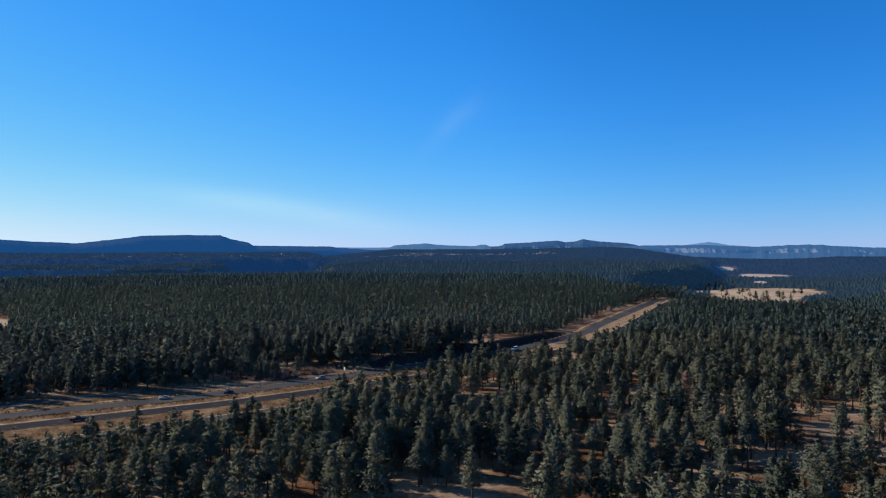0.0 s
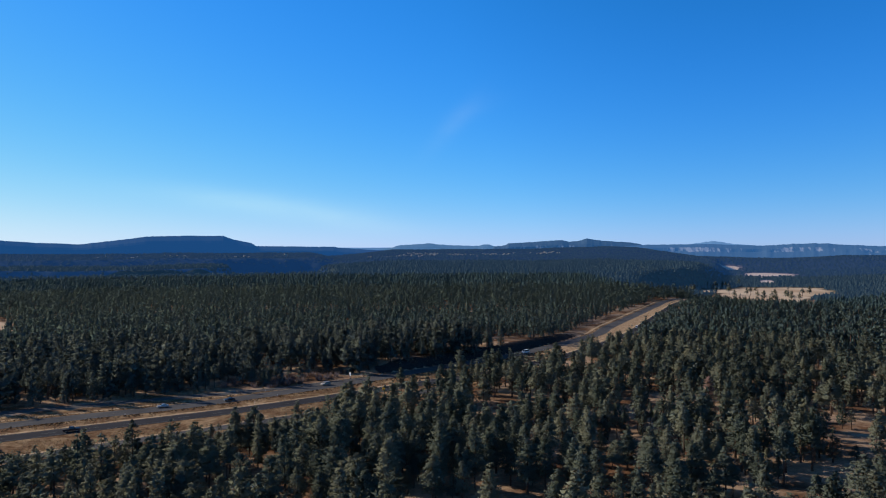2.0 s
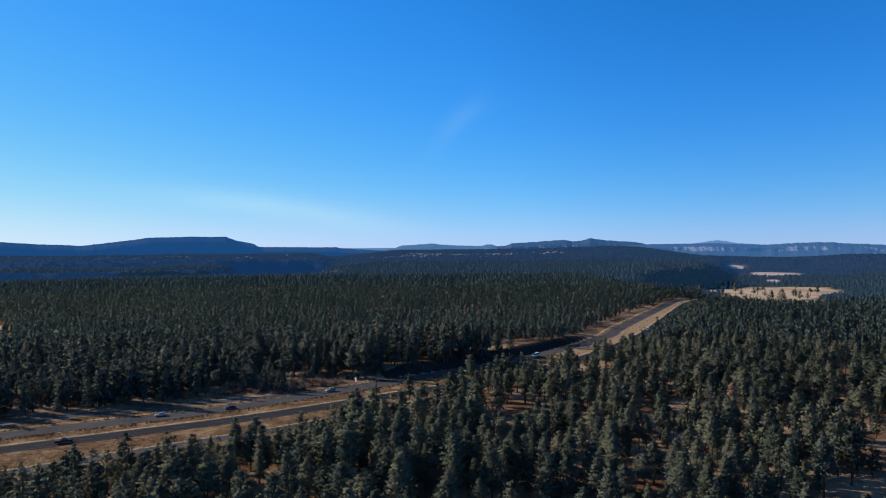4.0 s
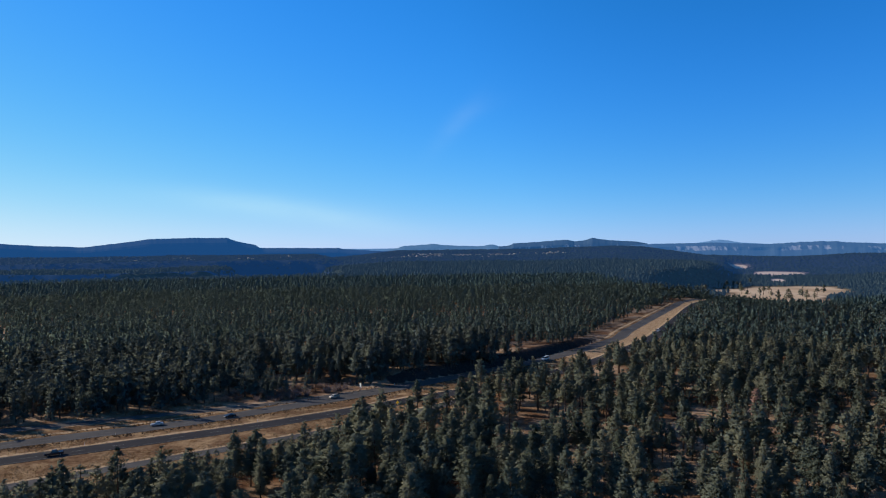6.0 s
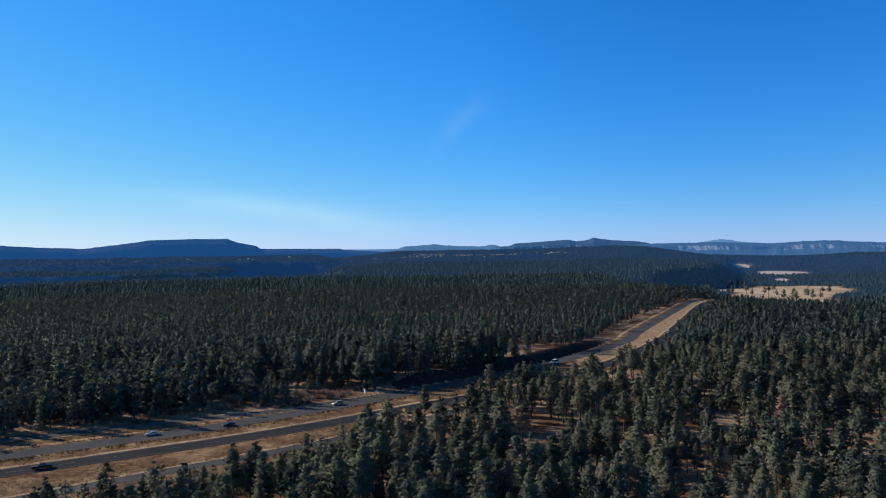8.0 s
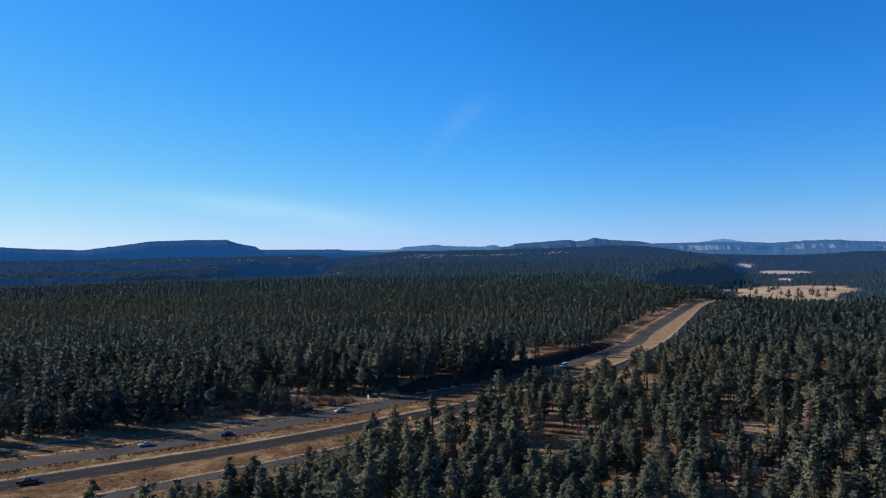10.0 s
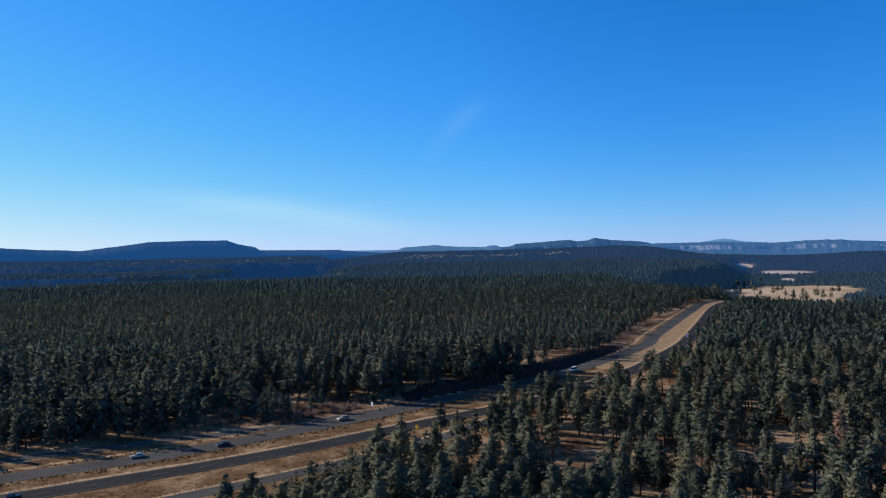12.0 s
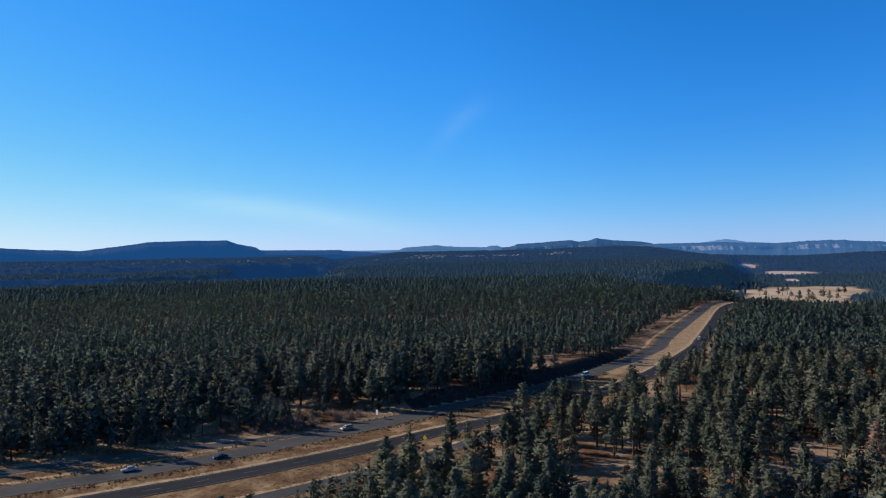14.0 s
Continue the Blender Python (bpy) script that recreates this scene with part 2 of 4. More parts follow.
ROAD_PAINT = plain_material("worn_road_paint", (0.24, 0.24, 0.23), 0.9, spec=0.05, wear=0.6)

# ---------------------------------------------------------------- helpers for meshes

def mesh_from(name, verts, faces, mats, index=None, attrs=(), smooth=False):
    """A mesh from arrays; faces is (n, 3) or (n, 4)."""
    verts, faces = np.asarray(verts, np.float32), np.asarray(faces, np.int32)
    me = bpy.data.meshes.new(name)
    k = faces.shape[1]
    me.vertices.add(len(verts))
    me.vertices.foreach_set("co", verts.ravel())
    me.loops.add(faces.size)
    me.loops.foreach_set("vertex_index", faces.ravel())
    me.polygons.add(len(faces))
    me.polygons.foreach_set("loop_start", np.arange(0, faces.size, k, dtype=np.int32))
    if index is not None:
        me.polygons.foreach_set("material_index", np.asarray(index, np.int32))
    me.polygons.foreach_set("use_smooth", np.full(len(faces), smooth))
    for m in mats:
        me.materials.append(m)
    for key, values in attrs:
        a = me.attributes.new(key, "FLOAT", "POINT")
        a.data.foreach_set("value", np.asarray(values, np.float32))
    me.update(calc_edges=True)
    return me


def part(name, bm, mat, parent, label=""):
    me = bpy.data.meshes.new(name)
    bm.to_mesh(me)
    bm.free()
    me.materials.append(mat)
    ob = new(name, me)
    ob.parent = parent
    return tagged(ob, label)


def value_noise(x, y, cell, seed):
    """Smooth noise 0..1 on the plan."""
    u, v = np.asarray(x, float) / cell, np.asarray(y, float) / cell
    i, j = np.floor(u).astype(np.int64), np.floor(v).astype(np.int64)
    fu, fv = u - i, v - j
    fu, fv = fu * fu * (3 - 2 * fu), fv * fv * (3 - 2 * fv)

    def h(a, b):
        n = (a * 374761393 + b * 668265263 + seed * 974711) & 0xFFFFFFFF
        n = ((n ^ (n >> 13)) * 1274126177) & 0xFFFFFFFF
        return ((n ^ (n >> 16)) & 0xFFFF) / 65535.0
    return (h(i, j) * (1 - fu) + h(i + 1, j) * fu) * (1 - fv) + (h(i, j + 1) * (1 - fu) + h(i + 1, j + 1) * fu) * fv


def fractal(x, y, cell, seed, octaves=4):
    s, a, tot = 0, 1.0, 0
    for o in range(octaves):
        s, tot = s + a * value_noise(x, y, cell / 2 ** o, seed + o), tot + a
        a *= 0.5
    return s / tot


def sstep(a, b, x):
    t = np.clip((np.asarray(x, float) - a) / (b - a), 0, 1)
    return t * t * (3 - 2 * t)


def spline(points, step=4.0):
    """Catmull-Rom curve on the plan, in even steps."""
    p = np.array(points, float)
    p = np.vstack([2 * p[0] - p[1], p, 2 * p[-1] - p[-2]])
    out = []
    for i in range(1, len(p) - 2):
        n = max(2, int(np.linalg.norm(p[i + 1] - p[i]) / step))
        for t in np.arange(n) / n:
            out.append(0.5 * (2 * p[i] + (p[i + 1] - p[i - 1]) * t + (2 * p[i - 1] - 5 * p[i] + 4 * p[i + 1] - p[i + 2]) * t * t
                              + (3 * p[i] - p[i - 1] - 3 * p[i + 1] + p[i + 2]) * t ** 3))
    out.append(p[-2])
    return np.array(out)


def side(line):
    """Unit normals to the left of a line on the plan."""
    d = np.gradient(line, axis=0)
    d /= np.linalg.norm(d, axis=1)[:, None]
    return np.stack([-d[:, 1], d[:, 0]], -1)


def distance_to(line, x, y):
    """Signed distance on the plan (left of the line is plus) and position along it."""
    x, y = np.asarray(x, float), np.asarray(y, float)
    n, last = side(line), len(line) - 1
    hop = max(1, int(math.sqrt(len(line))))

    def nearer(k, best, idx):
        d = (x - line[k, 0]) ** 2 + (y - line[k, 1]) ** 2
        w = d < best
        return np.where(w, d, best), np.where(w, k, idx)
    best, idx = np.full(x.shape, 1e18), np.zeros(x.shape, int)
    for k in list(range(0, last, hop)) + [last]:
        best, idx = nearer(k, best, idx)
    middle = idx
    for o in range(-hop, hop + 1):
        best, idx = nearer(np.clip(middle + o, 0, last), best, idx)
    sgn = (x - line[idx, 0]) * n[idx, 0] + (y - line[idx, 1]) * n[idx, 1]
    return np.sqrt(best) * np.sign(sgn), idx


# ---------------------------------------------------------------- plan of the highway
NEAR_LINE = spline([(-900, -150), (-500, 60), (-300, 168), (-200, 224), (-121, 270), (-89, 289), (-59, 310), (-30, 333), (27, 379), (79, 440), (131, 523), (157, 575),
                    (207, 683), (254, 786), (290, 852), (330, 895), (395, 925), (470, 940)], 5)
FAR_LINE = spline([(-900, -125), (-500, 85), (-300, 190), (-215, 238), (-150, 277), (-124, 291), (-101, 306), (-48, 349), (-9, 387), (45, 440), (107, 525), (131, 578),
                   (184, 686), (235, 789), (270, 858), (318, 908), (388, 942), (470, 958)], 5)
FAR_RAMP = spline([(-900, -60), (-500, 145), (-300, 240), (-220, 270), (-160, 296), (-126, 312), (-90, 328), (-62, 346), (-40, 362), (-22, 378)], 5)
NEAR_RAMP = spline([(-500, 0), (-260, 145), (-170, 203), (-110, 246), (-71, 273), (-45, 293), (-18, 319), (12, 357), (32, 382)], 5)
MEDIAN = spline([(-900, -137), (-500, 73), (-300, 179), (-207, 231), (-135, 274), (-95, 298), (-54, 329), (-20, 360), (36, 409), (92, 481), (119, 524), (144, 577),
                 (196, 685), (244, 788), (279, 854), (324, 902), (392, 934), (470, 949)], 8)


def corridor(x, y):
    """Bare strip along the highway: below 0 is clear of trees (metres to the tree line)."""
    d, k = distance_to(MEDIAN, x, y)
    px = MEDIAN[k, 0]
    far = np.interp(px, [-300, -150, -95, -54, -20, 40, 90, 120, 170, 240, 280, 330, 470], [43, 41, 36, 29, 22, 19.5, 24, 33, 35, 25, 19, 16, 12])
    near = np.interp(px, [-300, -130, -95, -78, -64, -30, 20, 80, 130, 200, 280, 330, 470], [67, 69, 67, 58, 43, 37, 27, 22, 20, 20, 20, 20, 16])
    wob = 7 * (value_noise(x, y, 17, 3) - 0.5)
    return np.where(d > 0, d - far, -d - near) + wob


# ---------------------------------------------------------------- terrain
def axis_off(x, y):
    """Metres to the right of the valley's axis."""
    return x - (520 + (y - 1100) * 0.39)


def bank_reach(k):
    """How far the cut bank stands out at a place along the median."""
    return np.interp(MEDIAN[k, 0], [-32, -12, 60, 100, 125], [0, 1, 1, 0.7, 0])


def bank_shade_mask(x, y):
    """Above 0.5 is the face of the cut bank, coloured dark for its shade."""
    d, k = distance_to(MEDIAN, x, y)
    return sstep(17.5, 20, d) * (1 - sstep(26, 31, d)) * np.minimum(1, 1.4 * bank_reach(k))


def height(x, y):
    x, y = np.asarray(x, float), np.asarray(y, float)
    z = 3.0 * (fractal(x, y, 160, 11) - 0.5) * sstep(40, 140, np.abs(distance_to(MEDIAN[::3], x, y)[0])) * sstep(60, 200, np.hypot(x, y))
    # the road cuts into the wooded side
    d, k = distance_to(MEDIAN, x, y)
    z = z + 4.6 * sstep(19.5, 26.5, d) * bank_reach(k) * (1 - sstep(60, 160, d))
    ahead = np.hypot(x, y) * (y > 0)
    az = np.degrees(np.arctan2(x, np.maximum(y, 1.0)))
    # rising wooded country straight ahead, a long ridge that ends over the valley
    crest = np.interp(az, [-12, -8, -4.5, 5, 10, 13, 15.5, 18, 20, 24], [0, 30, 56, 60, 66, 69, 62, 38, 16, 4])
    rise = 0.10 * sstep(1350, 2100, ahead) + 0.40 * sstep(2000, 3200, ahead) + 0.50 * sstep(3100, 3900, ahead)
    z = z + crest * rise * (y > 0)
    z = z + 16 * (fractal(x, y, 700, 21) - 0.5) * sstep(1500, 2600, ahead)
    z = z + 12 * (fractal(x, y, 260, 23) - 0.5) * sstep(1900, 2600, ahead)
    # canyon at the far left, with a bench below its rim and a plateau behind
    left = 1 - sstep(-12.5, -9.5, az + 5.0 * (fractal(x, y, 420, 5) - 0.5))
    ravine = np.abs(fractal(x + 0.6 * y, y - 0.4 * x, 210, 35, 5) - 0.5)
    low = 2130 + 260 * (fractal(x, y, 400, 33) - 0.5) + 150 * ravine
    wall = 2560 + 420 * (fractal(x, y, 500, 31) - 0.5) + 150 * ravine
    bench = 158 * sstep(low, low + 100, ahead) * (1 - sstep(-19, -16.5, az + 4 * (fractal(x, y, 300, 37) - 0.5)))
    canyon = -150 * sstep(1780, 2050, ahead) + bench + (181 - bench) * sstep(wall, wall + 130, ahead) + 9 * sstep(3100, 3500, ahead)
    z = z + left * canyon * (y > 0)
    # valley with meadows, a steep wooded spur on one bank and a hill on the other
    u = axis_off(x, y)
    inside = sstep(790, 1300, y + 4.0 * (x - 330))
    spur = 13 * sstep(1480, 1720, y) * (1 - sstep(2000, 2500, y)) * sstep(-420, -260, u)
    bank = -300 + 140 * sstep(1560, 1760, y) + 50 * sstep(1900, 2600, y) + 50 * (fractal(x, y, 260, 41) - 0.5)
    z = z + inside * spur * (1 - sstep(bank - 20, bank + 60, u))
    z = z - inside * (z + 34) * sstep(bank, bank + 85, u) * (1 - sstep(3300, 3900, ahead))
    z = z + inside * 58 * sstep(140, 480, u - 0.07 * np.maximum(y - 1400, 0)) * (1 - 0.8 * sstep(1700, 2600, ahead))
    z = z + 5 * sstep(3350, 3800, ahead) * sstep(11.5, 19, az)
    return z


CLEARINGS = [  # x, y, half-length across, half-length along the view
    (665, 1440, 84, 270), (762, 1560, 88, 170), (622, 1575, 45, 62), (930, 2000, 20, 100), (1058, 2290, 40, 60), (1195, 2540, 80, 160), (1300, 3150, 44, 110),
    (-381, 577, 15, 66),
    (-110, 3150, 30, 60), (-60, 3180, 24, 50), (240, 3240, 26, 60), (150, 3080, 20, 45), (-240, 3000, 22, 50), (330, 3300, 18, 45),
]


GLADES = [(88, 311, 7), (119, 294, 6), (93, 290, 6), (8, 287, 6), (15, 256, 5), (65, 232, 6), (5, 318, 6), (20, 279, 6), (-7, 317, 6), (72, 316, 5), (-122, 213, 10),
          (-55, 201, 8), (30, 240, 5), (130, 265, 5), (-20, 235, 6), (110, 250, 5), (45, 262, 5), (150, 330, 6), (90, 276, 4), (60, 345, 6), (104, 285, 6), (40, 205, 5), (75, 205, 5)]


def grassy(x, y):
    """Above 0.5 is open grass."""
    g = np.zeros(np.shape(x))
    for cx, cy, a, b in CLEARINGS:
        az = math.atan2(cx, cy)
        du = (x - cx) * math.cos(az) - (y - cy) * math.sin(az)
        dv = (x - cx) * math.sin(az) + (y - cy) * math.cos(az)
        q = 1.25 - 0.75 * (np.abs(du / a) ** 2.8 + np.abs(dv / b) ** 2.8) ** (1 / 2.8)
        g = np.maximum(g, np.clip(q, 0, 1))
    return np.clip(g + 0.5 * (fractal(x, y, 70, 51) - 0.5) * (g > 0), 0, 1)


def build_ground():
    fine = np.radians(np.arange(-42, 42.01, 0.35))
    rest = np.radians(np.arange(45, 318, 3.0))
    ang = np.concatenate([fine, rest])
    rad = np.concatenate([[0.02, 7.0], np.geomspace(20, 300, 50), np.arange(304, 620, 4.0), np.geomspace(625, 1900, 80), np.linspace(1920, 4850, 130)])
    A, R = np.meshgrid(ang, rad)
    x, y = R * np.sin(A), R * np.cos(A)
    z = height(x, y)
    n, m = len(rad), len(ang)
    i, j = np.meshgrid(np.arange(n - 1), np.arange(m), indexing="ij")
    j2 = (j + 1) % m
    faces = np.stack([i * m + j, (i + 1) * m + j, (i + 1) * m + j2, i * m + j2], -1).reshape(-1, 4)[:, ::-1]
    grass = grassy(x, y)
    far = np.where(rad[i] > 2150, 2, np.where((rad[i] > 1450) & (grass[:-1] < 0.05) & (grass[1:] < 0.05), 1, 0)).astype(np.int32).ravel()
    me = mesh_from("ground", np.stack([x, y, z], -1).reshape(-1, 3), faces, [GROUND, MIDDLE_GROUND, FAR_GROUND], far, [("grass", grass.ravel()), ("bank_shade", bank_shade_mask(x, y).ravel()), ("brush", (sstep(1350, 1650, R) * (1 - grass)).ravel())], smooth=True)
    ob = new("ground", me)
    tagged(ob, "reddish pine-litter forest floor with tan grass meadows", "ground", kind="structure")


def strip(name, line, left, right, z, mat, thick, cross=1, attr=None):
    """A sheet along a line between two offsets, with edges that go down."""
    n = side(line)
    left, right = np.broadcast_to(left, len(line)), np.broadcast_to(right, len(line))
    cols = [(0.0, -thick)] + [(c, 0.0) for c in np.linspace(0, 1, cross + 1)] + [(1.0, -thick)]
    verts, vals = [], []
    for c, dz in cols:
        off = left + (right - left) * c
        p = line - n * (-off)[:, None]
        verts.append(np.column_stack([p, height(p[:, 0], p[:, 1]) + z + dz]))
        if attr is not None:
            vals.append(attr(p[:, 0], p[:, 1]))
    k, m = len(cols), len(line)
    v = np.stack(verts, 1).reshape(-1, 3)
    i, j = np.meshgrid(np.arange(m - 1), np.arange(k - 1), indexing="ij")
    f = np.stack([i * k + j, i * k + j + 1, (i + 1) * k + j + 1, (i + 1) * k + j], -1).reshape(-1, 4)
    if f.size and np.cross(v[f[k // 2, 1]] - v[f[k // 2, 0]], v[f[k // 2, 3]] - v[f[k // 2, 0]])[2] < 0:
        f = f[:, ::-1]
    return mesh_from(name, v, f, [mat], attrs=[("gravel", np.stack(vals, 1).ravel())] if attr is not None else ())


def gravel(x, y):
    dn, df = distance_to(NEAR_LINE, x, y)[0], distance_to(FAR_LINE, x, y)[0]
    dr, ds = np.abs(distance_to(FAR_RAMP, x, y)[0]), distance_to(NEAR_RAMP, x, y)[0]
    g = np.maximum(1.05 - np.abs(dn - 6.0) / 2.6, 0.75 - np.abs(df - 9.0) / 4.5)
    g = np.maximum(g, np.maximum(0.7 - np.abs(dr - 3.6) / 2.5, 1.0 - np.abs(ds - 4.0) / 2.2))
    g = np.maximum(g, 0.52 * (dn > 4.5) * (df < -4.5) * sstep(400, 460, y))
    return np.clip(g, 0, 1)


build_ground()
inside_view = (MEDIAN[:, 0] > -420)
VLINE = spline(MEDIAN[inside_view][::3], 3.0)
tagged(new("verge", strip("verge", VLINE, np.interp(VLINE[:, 0], [-150, -95, -54, -20, 90, 170, 240, 280], [27, 24, 21, 19, 19, 25, 21, 17]), -np.interp(VLINE[:, 0], [-130, -90, -70, -55, -30, 20, 80, 130, 280], [63, 62, 50, 42, 38, 25, 20, 19, 18]), 0.03, VERGE, 0.3, 72, gravel)), "tan dry grass verge and median beside the highway", "verge", kind="structure")


def road(name, line, half, mat, z, label, dashes=(0.0,), edges=True):
    ob = tagged(new(name, strip(name, line, half, -half, z, mat, 0.25)), label, "road", kind="structure")
    n = side(line)
    vs, fs = [], []

    def ribbon(a, b, off, w):
        seg, nn = line[a:b + 1], n[a:b + 1]
        for k in range(len(seg) - 1):
            base = len(vs)
            for q, o in ((k, off - w), (k, off + w), (k + 1, off + w), (k + 1, off - w)):
                p = seg[q] + nn[q] * o
                vs.append((p[0], p[1], z + 0.012 + float(height(p[0], p[1]))))
            fs.append((base, base + 3, base + 2, base + 1))
    for off in dashes:
        for k in range(0, len(line) - 1, 3):
            ribbon(k, min(k + 1, len(line) - 1), off, 0.10)
    if edges:
        ribbon(0, len(line) - 1, half - 0.9, 0.09)
        ribbon(0, len(line) - 1, -half + 0.9, 0.09)
    mk = new("lane_marking", mesh_from("lane_marking", vs, fs, [ROAD_PAINT]))
    mk.parent = ob
    tagged(mk, "worn white painted lane lines", kind="stuff")
    return ob


road("road_1", NEAR_LINE, 4.9, ASPHALT_DARK, 0.10, "dark fresh asphalt carriageway of a divided highway")
road("road_2", FAR_LINE, 4.9, ASPHALT_GREY, 0.10, "worn grey asphalt carriageway of a divided highway")
road("road_3", FAR_RAMP, 3.0, ASPHALT_GREY, 0.085, "worn grey asphalt exit ramp beside the highway", ())
road("road_4", NEAR_RAMP, 3.0, ASPHALT_GREY, 0.085, "worn grey asphalt entry ramp beside the highway", (0.0,), False)


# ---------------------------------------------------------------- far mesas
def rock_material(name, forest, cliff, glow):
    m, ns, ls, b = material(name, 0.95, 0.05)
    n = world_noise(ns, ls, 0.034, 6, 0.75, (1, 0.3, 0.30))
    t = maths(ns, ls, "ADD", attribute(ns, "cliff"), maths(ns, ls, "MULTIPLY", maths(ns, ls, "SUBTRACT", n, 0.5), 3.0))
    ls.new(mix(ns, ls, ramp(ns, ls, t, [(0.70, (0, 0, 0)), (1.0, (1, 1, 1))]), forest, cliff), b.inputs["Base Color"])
    # haze before the mesas is painted as blue glow on the rock
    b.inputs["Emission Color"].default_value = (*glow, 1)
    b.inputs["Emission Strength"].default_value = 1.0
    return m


def mesa(name, profile, radius, depth, base, mat, label, cliffs, seed, rough=5.0):
    """A table mountain in a ring sector: profile gives (degrees right of ahead, top height)."""
    a0, a1 = profile[0][0], profile[-1][0]
    ang = np.arange(a0, a1 + 0.01, 0.06)
    top = np.interp(ang, [p[0] for p in profile], [p[1] for p in profile])
    s = np.radians(ang) * radius
    top = top + 3.0 * (fractal(s, 0 * s, 90, seed) - 0.5) + rough * (fractal(s, 0 * s, 22, seed + 5) - 0.5)
    rows = [(0.0, 0.0, 0.0), (0.35, 0.30, 0.15), (0.55, 0.48, 0.5), (0.64, 0.56, 0.95), (0.68, 0.76, 1.0), (0.76, 0.84, 0.3), (1.0, 1.0, 0.0), (1.3, 0.985, 0.0), (1.6, 0.3, 0.0)]
    verts, cl = [], []
    for k, (d, h, c) in enumerate(rows):
        gul = depth * 0.5 * (fractal(s, 0 * s + 50 * seed, 230, seed + 3, 5) - 0.5) * (1 if 0 < k < 4 else 0.25 if 3 < k < 6 else 0)
        r = radius + depth * d + gul
        z = base + (top - base) * h
        verts.append(np.column_stack([r * np.sin(np.radians(ang)), r * np.cos(np.radians(ang)), z]))
        cl.append(c * cliffs * (0.05 + 1.8 * fractal(s, 0 * s, 200, seed + 9)))
    k, m = len(rows), len(ang)
    v = np.stack(verts, 1).reshape(-1, 3)
    i, j = np.meshgrid(np.arange(m - 1), np.arange(k - 1), indexing="ij")
    f = np.stack([i * k + j, (i + 1) * k + j, (i + 1) * k + j + 1, i * k + j + 1], -1).reshape(-1, 4)
    me = mesh_from(name, v, f, [mat], attrs=[("cliff", np.stack(cl, 1).ravel())], smooth=False)
    return tagged(new(name, me), label, "mesa", kind="structure")


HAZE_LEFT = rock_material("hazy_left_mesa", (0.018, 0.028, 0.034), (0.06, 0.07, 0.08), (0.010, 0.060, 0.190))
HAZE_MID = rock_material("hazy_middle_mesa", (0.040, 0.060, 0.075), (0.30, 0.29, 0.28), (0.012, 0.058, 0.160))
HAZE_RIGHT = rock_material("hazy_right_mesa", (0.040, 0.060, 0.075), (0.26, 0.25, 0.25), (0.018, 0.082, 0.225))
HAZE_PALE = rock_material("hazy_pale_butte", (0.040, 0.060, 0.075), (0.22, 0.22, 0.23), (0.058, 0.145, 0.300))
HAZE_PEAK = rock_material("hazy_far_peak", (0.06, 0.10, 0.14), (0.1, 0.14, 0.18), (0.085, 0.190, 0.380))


def degs(px):
    return math.degrees(math.atan((px - 784) / 1207))


def skyline(r, pts):
    return [(degs(x), EYE + (441 - y) / 1207 * r * math.cos(math.radians(degs(x)))) for x, y in pts]


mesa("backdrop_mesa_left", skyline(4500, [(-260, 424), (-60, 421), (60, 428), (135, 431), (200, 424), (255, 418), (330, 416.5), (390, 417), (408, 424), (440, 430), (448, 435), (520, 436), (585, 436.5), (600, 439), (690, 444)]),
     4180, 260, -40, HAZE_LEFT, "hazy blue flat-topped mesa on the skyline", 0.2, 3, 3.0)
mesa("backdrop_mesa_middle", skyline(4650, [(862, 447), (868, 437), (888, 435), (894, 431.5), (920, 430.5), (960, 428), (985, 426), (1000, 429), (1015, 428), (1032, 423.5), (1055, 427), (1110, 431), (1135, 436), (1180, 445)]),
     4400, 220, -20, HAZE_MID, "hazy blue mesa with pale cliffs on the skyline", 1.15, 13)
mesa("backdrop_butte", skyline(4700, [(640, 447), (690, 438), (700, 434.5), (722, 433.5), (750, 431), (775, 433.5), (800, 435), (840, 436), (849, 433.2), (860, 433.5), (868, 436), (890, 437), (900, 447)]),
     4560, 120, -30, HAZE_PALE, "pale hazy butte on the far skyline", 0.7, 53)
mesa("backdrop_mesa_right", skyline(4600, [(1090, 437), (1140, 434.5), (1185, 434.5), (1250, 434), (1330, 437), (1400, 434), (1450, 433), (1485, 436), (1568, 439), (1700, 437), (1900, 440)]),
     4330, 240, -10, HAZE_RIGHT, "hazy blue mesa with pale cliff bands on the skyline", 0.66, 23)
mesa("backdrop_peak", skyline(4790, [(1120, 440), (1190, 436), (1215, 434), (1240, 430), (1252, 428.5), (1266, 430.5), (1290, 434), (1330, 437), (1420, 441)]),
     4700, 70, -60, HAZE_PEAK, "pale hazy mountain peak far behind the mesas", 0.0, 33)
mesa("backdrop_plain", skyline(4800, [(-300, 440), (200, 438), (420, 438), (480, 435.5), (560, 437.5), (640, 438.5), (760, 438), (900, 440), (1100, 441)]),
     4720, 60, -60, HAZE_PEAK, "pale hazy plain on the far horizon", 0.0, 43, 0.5)


